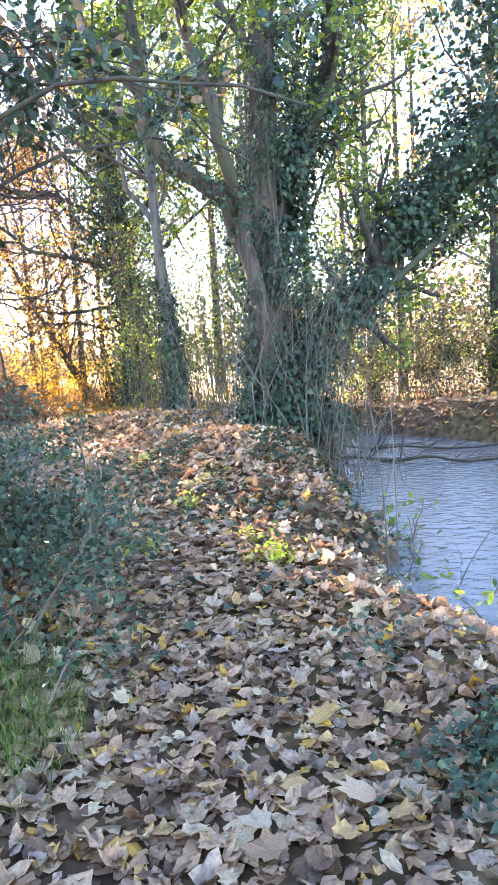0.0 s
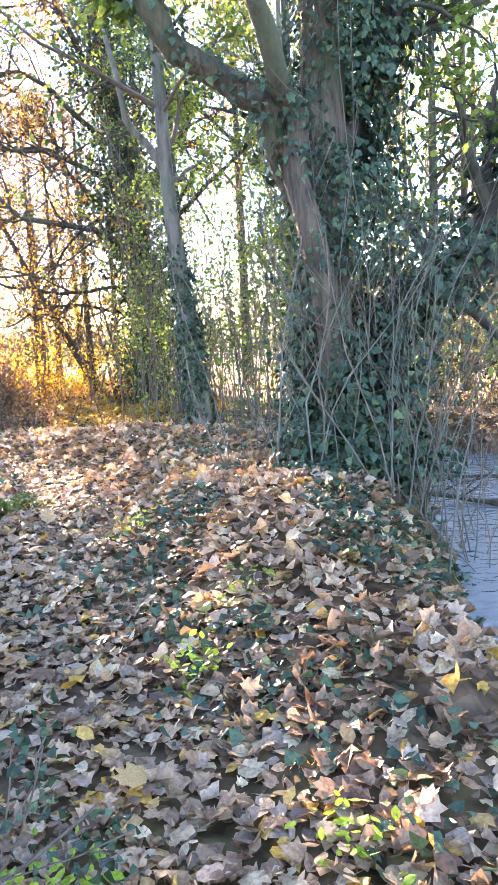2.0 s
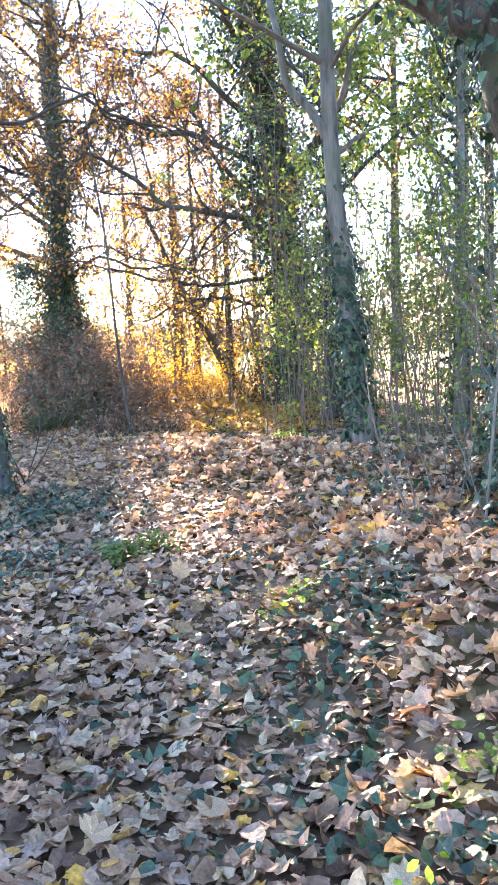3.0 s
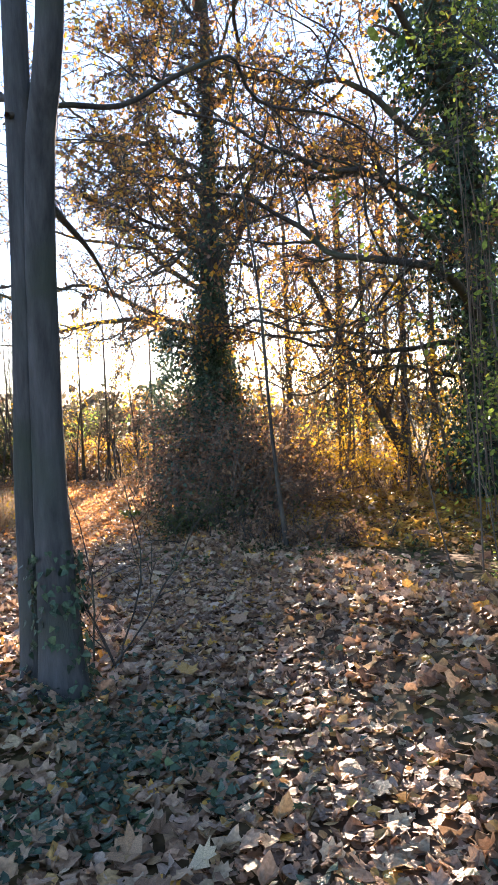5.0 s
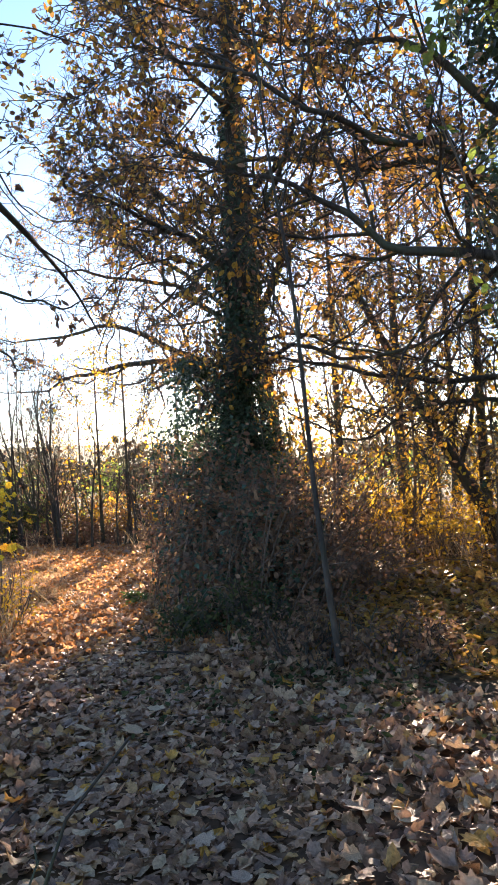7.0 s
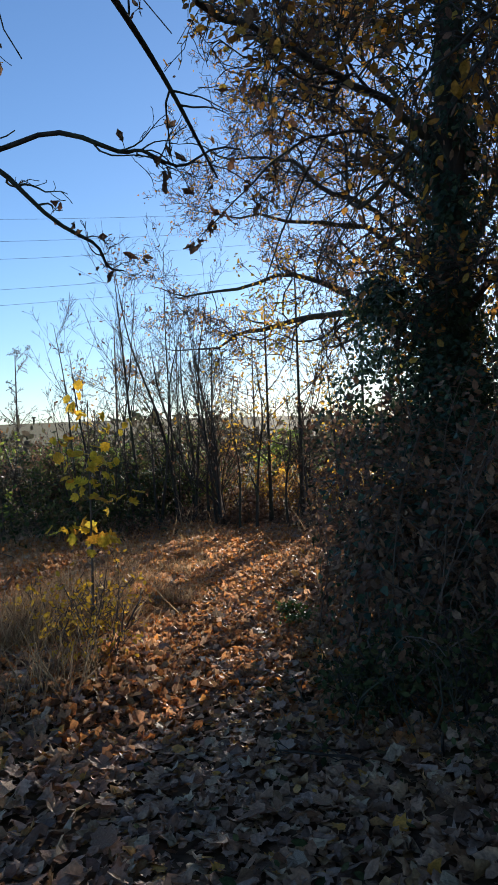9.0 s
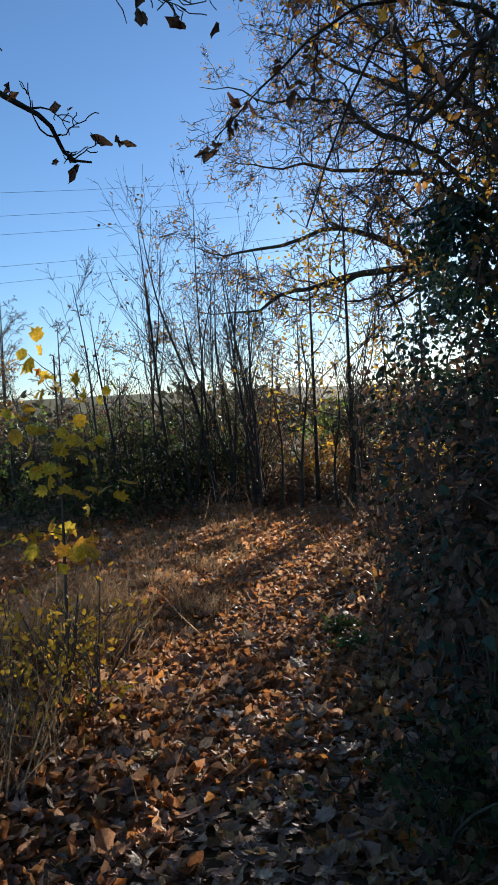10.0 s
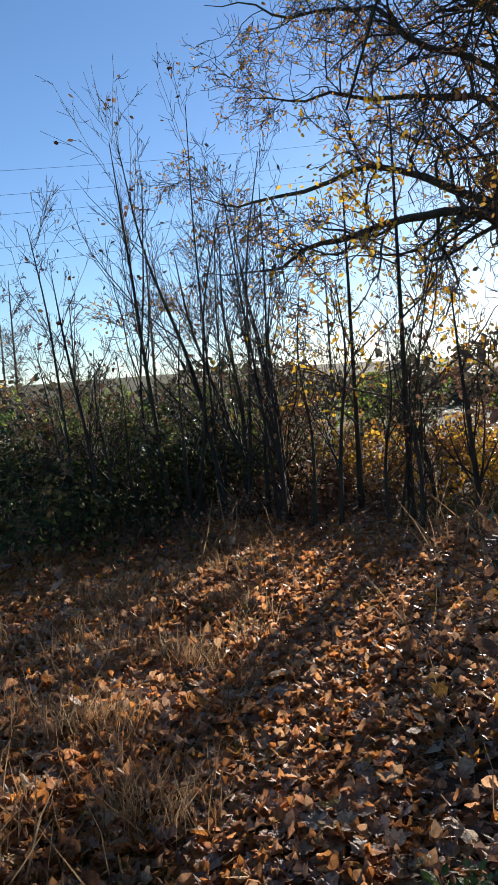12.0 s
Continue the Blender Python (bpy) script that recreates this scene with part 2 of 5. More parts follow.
def tubes(geo, P, R, sides=4, lump=0.0, rng=None):
    """Round stems along N lines of K points each, R their radii."""
    P, R = np.asarray(P, float), np.asarray(R, float)
    N, K, _ = P.shape
    T = unit(np.gradient(P, axis=1))
    ref = np.where(np.abs(unit(P[:, -1] - P[:, 0])[:, 2:3]) > 0.8, [[1.0, 0.13, 0]], [[0.1, 0, 1.0]])[:, None, :]
    U = unit(np.cross(T, np.broadcast_to(ref, T.shape)))
    W = np.cross(T, U)
    a = np.linspace(0, 2 * np.pi, sides, endpoint=False)
    ring = U[:, :, None, :] * np.cos(a)[:, None] + W[:, :, None, :] * np.sin(a)[:, None]
    rad = R[:, :, None, None] * np.ones((1, 1, sides, 1))
    if lump:
        wave = rng.normal(size=(N, K, sides, 1)) * 0.5 + rng.normal(size=(N, 1, sides, 1))
        rad = rad * (1 + lump * wave)
    V = P[:, :, None, :] + ring * rad
    n, k, s = np.meshgrid(np.arange(N), np.arange(K - 1), np.arange(sides), indexing="ij")
    s2 = (s + 1) % sides
    q = (n * K + k) * sides
    F = np.stack([q + s, q + s2, q + sides + s2, q + sides + s], -1).reshape(-1, 4)
    geo.add(V, F)


def grow(rng, P0, D0, L, K, wob, up):
    """N wandering lines of K points."""
    P, D = [P0], D0
    step = (L / (K - 1))[:, None]
    for _ in range(K - 1):
        D = unit(D + wob * rng.normal(size=D.shape) + np.array([0, 0, up]))
        P.append(P[-1] + D * step)
    return np.stack(P, 1)


def kids(rng, P, R, L, n, lo, hi, ang, lenf):
    """Where n side shoots of every line start, their way, length and radius."""
    N, K, _ = P.shape
    i = np.repeat(np.arange(N), n)
    u = rng.uniform(lo, hi, len(i)) * (K - 1)
    k = np.minimum(u.astype(int), K - 2)
    f = (u - k)[:, None]
    p = P[i, k] * (1 - f) + P[i, k + 1] * f
    t = unit(P[i, k + 1] - P[i, k])
    r = R[i, k] * (1 - f[:, 0]) + R[i, k + 1] * f[:, 0]
    side = unit(np.cross(t, rng.normal(size=t.shape)))
    a = np.radians(rng.uniform(ang * 0.6, ang * 1.3, len(i)))[:, None]
    d = t * np.cos(a) + side * np.sin(a)
    ln = L[i] * lenf * rng.uniform(0.5, 1.2, len(i)) * (1.15 - 0.6 * u / (K - 1))
    return p, d, ln, r * 0.5


def branching(geo, rng, P, R, L, levels, tip=0.003):
    """Side shoots, level by level: (number, points, sides, angle, length, wander, upward, from). Returns the last lines."""
    for n, K, S, ang, lenf, wob, up, lo in levels:
        p, d, ln, r = kids(rng, P, R, L, n, lo, 0.98, ang, lenf)
        P = grow(rng, p, d, ln, K, wob, up)
        R = np.maximum(r[:, None] * np.linspace(1, 0.3, K), tip)
        L = ln
        tubes(geo, P, R, S)
    return P


def on_lines(rng, P, n, lo=0.2):
    """n random points on the lines, and the way of the line there."""
    N, K, _ = P.shape
    i = rng.integers(0, N, n)
    u = rng.uniform(lo, 0.999, n) * (K - 1)
    k = np.minimum(u.astype(int), K - 2)
    f = (u - k)[:, None]
    return P[i, k] * (1 - f) + P[i, k + 1] * f, unit(P[i, k + 1] - P[i, k])


def leaf_shape(kind, curl=0.2, seed=0):
    """A leaf 1 long from stalk (0,0) along y: vertices and triangles."""
    g = np.random.default_rng(seed)
    if kind == "maple":
        ang = np.radians([-90, -150, -172, 165, 148, 122, 108, 90, 72, 58, 32, 15, -8, -30])
        rad = np.array([0.34, 0.42, 0.36, 0.52, 0.38, 0.55, 0.40, 0.64, 0.40, 0.55, 0.38, 0.52, 0.36, 0.42]) * g.uniform(0.88, 1.12, 14)
        x, y = rad * np.cos(ang), rad * np.sin(ang) + 0.35
    elif kind == "crumpled":
        ang = np.radians(np.linspace(-90, 250, 10) + g.uniform(-12, 12, 10))
        rad = g.uniform(0.30, 0.60, 10)
        x, y = rad * np.cos(ang) * 0.85, rad * np.sin(ang) + 0.42
    elif kind == "oak":
        y = np.array([0, 0.24, 0.38, 0.58, 0.72, 1.0])
        w = np.array([0.03, 0.19, 0.11, 0.27, 0.16, 0.03])
        x, y = np.concatenate([w, -w[::-1]]), np.concatenate([y, y[::-1]])
    elif kind == "ivy":
        x = np.array([0, 0.42, 0.25, 0, -0.25, -0.42])
        y = np.array([0, 0.12, 0.55, 1.0, 0.55, 0.12])
    else:
        x = np.array([0, 0.24, 0.26, 0, -0.26, -0.24])
        y = np.array([0, 0.28, 0.65, 1.0, 0.65, 0.28])
    n = len(x)
    z = curl * (x ** 2 * 1.6 + (y - 0.45) ** 2 * g.uniform(-0.6, 1.2)) + (g.normal(size=n) * 0.10 * curl if n > 6 else 0)
    if kind != "maple":
        return np.stack([x, y, z], 1), np.array([[0, i, i + 1] for i in range(1, n - 1)])
    v = np.vstack([np.stack([x, y, z], 1), [[0, 0.4, -0.04 * curl]]])
    f = np.array([[i, (i + 1) % n, n] for i in range(n)])
    return v, f


MAPLE = [leaf_shape("maple", c, s) for s, c in enumerate((0.15, 0.4, -0.35, 0.75, 0.3, -0.6))]
CRUMPLED = [leaf_shape("crumpled", c, s + 20) for s, c in enumerate((0.9, -1.0, 1.4, 0.6, -0.7))]
OAK = [leaf_shape("oak", c, s) for s, c in enumerate((0.5, -0.7, 1.0))]
IVY_L = [leaf_shape("ivy", c, s) for s, c in enumerate((0.4, -0.5))]
OVAL = [leaf_shape("oval", c, s) for s, c in enumerate((0.6, -0.6))]
BLADE = [(np.array([[-0.009, 0, 0], [0.009, 0, 0], [0.007, 0.55, 0.08], [-0.007, 0.55, 0.08], [0.02, 1.0, 0.3]]), np.array([[0, 1, 2], [0, 2, 3], [3, 2, 4]]))]


def scatter(geo, rng, shapes, pos, normal, tip, size):
    """Leaves at pos: facing normal, tip along tip, size long."""
    pos, size = np.asarray(pos), np.broadcast_to(size, len(pos))
    z = unit(np.asarray(normal))
    x = unit(np.cross(tip, z))
    y = np.cross(z, x)
    which = rng.integers(0, len(shapes), len(pos))
    for i, (v, f) in enumerate(shapes):
        s = which == i
        n = int(s.sum())
        if not n:
            continue
        V = (x[s][:, None] * v[None, :, 0:1] + y[s][:, None] * v[None, :, 1:2] + z[s][:, None] * v[None, :, 2:3]) * size[s][:, None, None] + pos[s][:, None]
        F = f[None] + (np.arange(n) * len(v))[:, None, None]
        geo.add(V, F.reshape(-1, f.shape[1]))


def rand_dirs(rng, n, up=0.0):
    return unit(rng.normal(size=(n, 3)) + [0, 0, up])


def crown_leaves(geo, rng, shapes, P, n, size, droop=0.4, lo=0.2, spread=0.05):
    """Leaves hanging on the last twigs."""
    p, t = on_lines(rng, P, n, lo)
    p = p + rng.normal(size=p.shape) * spread
    scatter(geo, rng, shapes, p, rand_dirs(rng, n, 0.6), t + rand_dirs(rng, n) * 0.8 - [0, 0, droop], size * rng.uniform(0.6, 1.25, n))


def ivy_on(geo, rng, line, radii, n, size, thick=0.12, lo=0.0, hi=1.0):
    """Ivy leaves that clothe a stem."""
    line, radii = np.asarray(line), np.asarray(radii)
    K = len(line)
    u = rng.uniform(lo, hi, n) * (K - 1.001)
    k = u.astype(int)
    f = (u - k)[:, None]
    c = line[k] * (1 - f) + line[k + 1] * f
    t = unit(line[k + 1] - line[k])
    out = unit(np.cross(t, rng.normal(size=c.shape)))
    clump = np.array([noise.noise(Vector(a * 2.3)) for a in (c + out * 0.5)]) if n < 60000 else rng.normal(size=n)
    keep = clump > -0.28
    r = radii[k] + np.abs(rng.normal(size=n)) * thick * (1 + 1.4 * np.maximum(clump, 0)) + 0.01
    p = c + out * r[:, None]
    nrm = out + rng.normal(size=c.shape) * 0.45 + [0, 0, 0.25]
    tip = np.array([0, 0, -1.0]) + rng.normal(size=c.shape) * 0.5
    scatter(geo, rng, IVY_L, p[keep], nrm[keep], tip[keep], size * rng.uniform(0.55, 1.3, n)[keep])


def bush_leaves(geo, rng, shapes, centre, half, n, size, hollow=0.55, droop=0.3, gap=-0.15, freq=2.0, clear=0.0):
    """Leaves through an uneven, clumped mound."""
    d = rand_dirs(rng, n)
    d[:, 2] = np.abs(d[:, 2]) if half[2] > 0 else d[:, 2]
    r = rng.uniform(hollow ** 3, 1, n) ** (1 / 3)
    lump = np.array([noise.noise(Vector(a)) for a in d * freq + np.array(centre)])
    p = np.array(centre) + d * (r * (1 + 0.45 * lump))[:, None] * np.abs(half)
    holes = np.array([noise.noise(Vector(a)) for a in p * freq * 1.3])
    k = (holes > gap) & (np.abs(p[:, 0] - np.interp(p[:, 1], PATH_Y, PATH_X)) > clear)
    scatter(geo, rng, shapes, p[k], (d + rand_dirs(rng, n, 0.5) * 0.9)[k], (rand_dirs(rng, n) + d * 0.5 - [0, 0, droop])[k], size * rng.uniform(0.6, 1.3, n)[k])


# ---- ground ----
PATH_Y = np.array([-30, -4, 0, 2.4, 3.8, 5.1, 7.9, 10.7, 13.3, 16.4, 18.9, 22.5, 30, 60.0])
PATH_X = np.array([0.5, 0.1, 0, -0.1, -0.4, -0.85, -1.9, -3.0, -4.9, -7.6, -9.8, -12.6, -18, -40.0])
RISE_Y = np.array([-30, -5, 0, 5, 8, 11, 14, 19, 25, 60.0])
RISE_Z = np.array([-0.2, -0.1, 0, 0.20, 0.34, 0.35, 0.24, 0.16, 0.22, 0.3])
BANK_Y = np.array([-60, 3, 5, 8, 10, 12.5, 13.8, 15.0])
BANK_L = np.array([1.6, 1.45, 1.05, 0.95, 1.25, 1.45, 1.7, 2.2])
BANK_R = np.array([9, 7.5, 6.6, 5.4, 4.6, 3.6, 2.5, 2.2])
WATER_Z = -0.12


def step(a, b, x):
    u = np.clip((x - a) / (b - a), 0, 1)
    return u * u * (3 - 2 * u)


def stream_side(x, y):
    """Metres inside the water's edge (below 0: on land)."""
    jag = 0.12 * np.sin(2.3 * y + 0.6) + 0.07 * np.sin(5.7 * y)
    s = np.minimum(x - np.interp(y, BANK_Y, BANK_L) - jag, np.interp(y, BANK_Y, BANK_R) - x)
    return np.minimum(s, 14.4 - y)


def ripple(x, y):
    return 0.045 * np.sin(1.9 * x + 0.7 * y) * np.sin(1.3 * y - 0.6 * x + 1) + 0.02 * np.sin(5.1 * x + 2.2 * y) * np.cos(4.3 * y - 1.7 * x)


def ground_z(x, y):
    x, y = np.asarray(x, float), np.asarray(y, float)
    d = x - np.interp(y, PATH_Y, PATH_X)
    z = np.interp(y, RISE_Y, RISE_Z)
    z = z + 0.24 * step(0.5, 1.8, d) * step(3.5, 7.5, y) * (1 - step(11, 16, y))
    z = z + 0.10 * step(0.6, 1.6, -d) + 0.08 * step(0.6, 1.5, d) - 0.02
    near = 1 - step(25, 60, np.hypot(x, y - 10))
    z = z + ripple(x, y) * near * step(0.2, 1.0, np.abs(d))
    r = np.hypot(x, y)
    z = z + 55 * step(350, 1700, r) * (0.65 + 0.35 * np.sin(3 * np.arctan2(y, x) + 0.6))
    s = stream_side(x, y)
    return z + (-0.6 - z) * step(-0.75, 0.55, s)


def ground_mesh():
    g = Geo()
    u = np.linspace(-1, 1, 231)
    wide = np.sinh(u * 7.2) / np.sinh(7.2) * 2500 + u * 16
    X, Y = np.meshgrid(wide - 3, wide + 10)
    n = len(u)
    i, j = np.meshgrid(np.arange(n - 1), np.arange(n - 1), indexing="ij")
    q = (i * n + j).ravel()
    g.add(np.stack([X, Y, ground_z(X, Y)], -1), np.stack([q, q + 1, q + n + 1, q + n], 1))
    return g


ground = tagged(part("ground", ground_mesh(), SOIL), "dark earth of a woodland path and stream bank", "ground", kind="structure")
gw = Geo()
ux, uy = np.meshgrid(np.linspace(0, 12, 61), np.linspace(-60, 15, 81))
qi, qj = np.meshgrid(np.arange(80), np.arange(60), indexing="ij")
q0 = (qi * 61 + qj).ravel()
gw.add(np.stack([ux, uy, np.full(ux.shape, WATER_Z)], -1), np.stack([q0, q0 + 1, q0 + 62, q0 + 61], 1))
tagged(part("water", gw, WATER), "rippled grey-blue stream reflecting the sky", "stream", kind="structure")


def at_ground(x, y, dz=0.0):
    return np.stack([x, y, ground_z(x, y) + dz], -1)


# ---- trees ----
def taper(r0, r1, k, flare=0.0):
    u = np.linspace(0, 1, k)
    return r0 + (r1 - r0) * u + flare * np.exp(-u * k * 0.55)


def stem(tree, rng, name, pts, r0, r1, material, k=24, sides=12, flare=0.0, lump=0.05, label=""):
    line, rad = spline(pts, k), taper(r0, r1, k, flare)
    if name in ("limb", "bough"):
        u = np.linspace(0, 1, k)[:, None]
        size = 0.024 * np.linalg.norm(line[-1] - line[0]) * np.minimum(u * 4, 1)
        for f in (2.3, 4.7, 9.0):
            line = line + size * (2.3 / f) * np.sin(2 * np.pi * (f * u * 0.6 + rng.uniform(size=3))) * rng.uniform(0.4, 1.0, 3)
    g = Geo()
    tubes(g, line[None], rad[None], sides, lump, rng)
    trunks = [c for c in tree.children if c.name.split(".")[0] == "trunk"] if name == "limb" else []
    ob = part(name, g, material, None if trunks else tree, label)
    if trunks:
        ob.parent = trunks[0]
    return line, rad


def length(line):
    return np.array([np.linalg.norm(np.diff(line, axis=0), axis=1).sum()])


def big_ivied_tree():
    rng = np.random.default_rng(11)
    x, y = 0.3, 9.3
    z = float(ground_z(x, y))
    tree = thing("ivied_tree", (x, y, z), "old ivy-covered tree with brown forked limbs on the stream bank", "tree")
    trunk, tr = stem(tree, rng, "trunk", [(x, y, z - 0.3), (x - 0.02, y, 1.6), (x, y, 3.2), (x + 0.1, y + 0.2, 5.2), (x + 0.25, y + 0.4, 8.5)], 0.24, 0.13, BARK_BROWN, 30, 14, 0.25)
    left, lr = stem(tree, rng, "limb", [(x - 0.08, y - 0.1, 2.4), (x - 0.42, y - 0.4, 3.12), (x - 0.95, y - 0.5, 3.55), (x - 1.2, y - 0.5, 4.3), (x - 1.4, y - 0.3, 6.2)], 0.115, 0.08, BARK_BROWN, 20, 10)
    pole, pr = stem(tree, rng, "limb", [(x, y - 0.38, 1.2), (x - 0.1, y - 0.55, 2.6), (x - 0.35, y - 0.75, 3.4), (x - 0.6, y - 0.9, 4.2), (x - 0.85, y - 0.9, 6.5)], 0.1, 0.05, BARK_BROWN, 20, 9)
    right, rr = stem(tree, rng, "limb", [(x + 0.15, y + 0.1, 1.5), (x + 0.8, y + 0.6, 1.95), (x + 1.6, y + 0.9, 2.7), (x + 2.6, y + 0.9, 3.6), (x + 3.6, y + 0.8, 5.0)], 0.18, 0.09, BARK_DARK, 22, 10)
    top, pr2 = stem(tree, rng, "limb", [(x + 0.1, y + 0.1, 3.0), (x + 0.55, y + 0.3, 3.9), (x + 0.85, y + 0.3, 5.0), (x + 1.3, y + 0.4, 7.5)], 0.13, 0.06, BARK_DARK, 18, 9)
    g, gl, last = Geo(), Geo(), []
    for line, rad, n in ((trunk[16:], tr[16:], 10), (left[11:], lr[11:], 8), (right, rr, 12), (top, pr2, 9), (pole[9:], pr[9:], 6)):
        last.append(branching(g, rng, line[None], rad[None], length(line), [(n, 8, 5, 60, 0.42, 0.16, 0.03, 0.25), (6, 6, 4, 50, 0.5, 0.18, 0.0, 0.2), (5, 4, 3, 45, 0.5, 0.2, -0.05, 0.2)]))
    part("brushwood", g, BARK_DARK, tree)
    for P, n in zip(last, (1700, 3200, 1600, 1700, 1800)):
        crown_leaves(gl, rng, OVAL, P, n, 0.085, spread=0.08)
    part("foliage", gl, GREEN, tree, "sparse yellow-green autumn leaves")
    gi = Geo()
    ivy_on(gi, rng, trunk + [0.2, 0.04, 0], tr, 21000, 0.055, 0.17)
    ivy_on(gi, rng, trunk + [0.05, -0.06, 0], tr, 3500, 0.05, 0.06, 0.0, 0.28)
    ivy_on(gi, rng, right, rr, 6000, 0.08, 0.22, 0.1)
    ivy_on(gi, rng, top, pr2, 3000, 0.08, 0.16)
    ivy_on(gi, rng, left, lr, 700, 0.06, 0.05)
    ivy_on(gi, rng, pole, pr, 500, 0.06, 0.04, 0, 0.5)
    for c, h, n in (((x + 3.0, y + 0.8, 4.0), (1.1, 0.8, -1.1), 3800), ((x + 3.4, y + 0.6, 5.6), (1.2, 0.9, -1.3), 3500), ((x + 2.2, y + 0.9, 3.1), (0.7, 0.5, -0.5), 1500)):
        bush_leaves(gi, rng, IVY_L, c, h, n, 0.085, 0.2)
    bush_leaves(gi, rng, IVY_L, (x + 0.15, y - 0.25, z - 0.1), (0.75, 0.6, 1.0), 2600, 0.08, 0.5)
    part("ivy", gi, IVY, tree, "dark glossy ivy")
    for i in range(120):
        gs = Geo()
        px, py = x + 0.3 + rng.normal() * 0.55, y - 0.35 + rng.normal() * 0.3
        long = rng.uniform(0.9, 2.6) if i < 108 else rng.uniform(2.8, 4.0)
        P = grow(rng, at_ground(np.array([px]), np.array([py]), -0.05), unit(np.array([[rng.normal() * 0.2, rng.normal() * 0.1, 1.0]])), np.array([long]), 9, 0.10, 0.0)
        R = rng.uniform(0.003, 0.009) * np.linspace(1, 0.35, 9)[None]
        tubes(gs, P, R, 5)
        branching(gs, rng, P, R, np.array([long]), [(4, 5, 3, 40, 0.32, 0.14, 0.05, 0.25)], 0.002)
        part("sucker", gs, BARK_PALE if i % 3 else BARK_TWIG, tree, "pale upright sucker")


def small_ivied_tree():
    rng = np.random.default_rng(12)
    x, y = -0.95, 11.8
    z = float(ground_z(x, y))
    tree = thing("slender_tree", (x, y, z), "slender leaning grey tree, ivy on its lower trunk", "tree")
    trunk, tr = stem(tree, rng, "trunk", [(x, y, z - 0.2), (x - 0.11, y, 1.7), (x - 0.25, y, 3.2), (x - 0.3, y + 0.1, 5.0), (x - 0.3, y + 0.2, 7.6)], 0.105, 0.045, BARK_ASH, 26, 10, 0.06)
    limb, lr = stem(tree, rng, "limb", [(x - 0.3, y, 3.5), (x - 0.6, y, 4.0), (x - 0.9, y + 0.1, 5.0)], 0.05, 0.025, BARK_ASH, 12, 8)
    g, gl, gi = Geo(), Geo(), Geo()
    P = branching(g, rng, trunk[None, 12:], tr[None, 12:], length(trunk), [(16, 7, 4, 55, 0.26, 0.15, 0.02, 0.05), (6, 5, 3, 50, 0.5, 0.18, 0, 0.2), (4, 4, 3, 50, 0.5, 0.2, 0, 0.2)])
    part("brushwood", g, BARK_TWIG, tree)
    crown_leaves(gl, rng, OVAL, P, 4200, 0.075, spread=0.08)
    part("foliage", gl, GREEN, tree, "yellow-green autumn leaves")
    ivy_on(gi, rng, trunk, tr, 1500, 0.06, 0.03, 0.0, 0.28)
    ivy_on(gi, rng, trunk, tr, 420, 0.06, 0.03, 0.26, 0.42)
    ivy_on(gi, rng, trunk, tr, 120, 0.07, 0.02, 0.3, 0.5)
    part("ivy", gi, IVY, tree, "dark ivy")


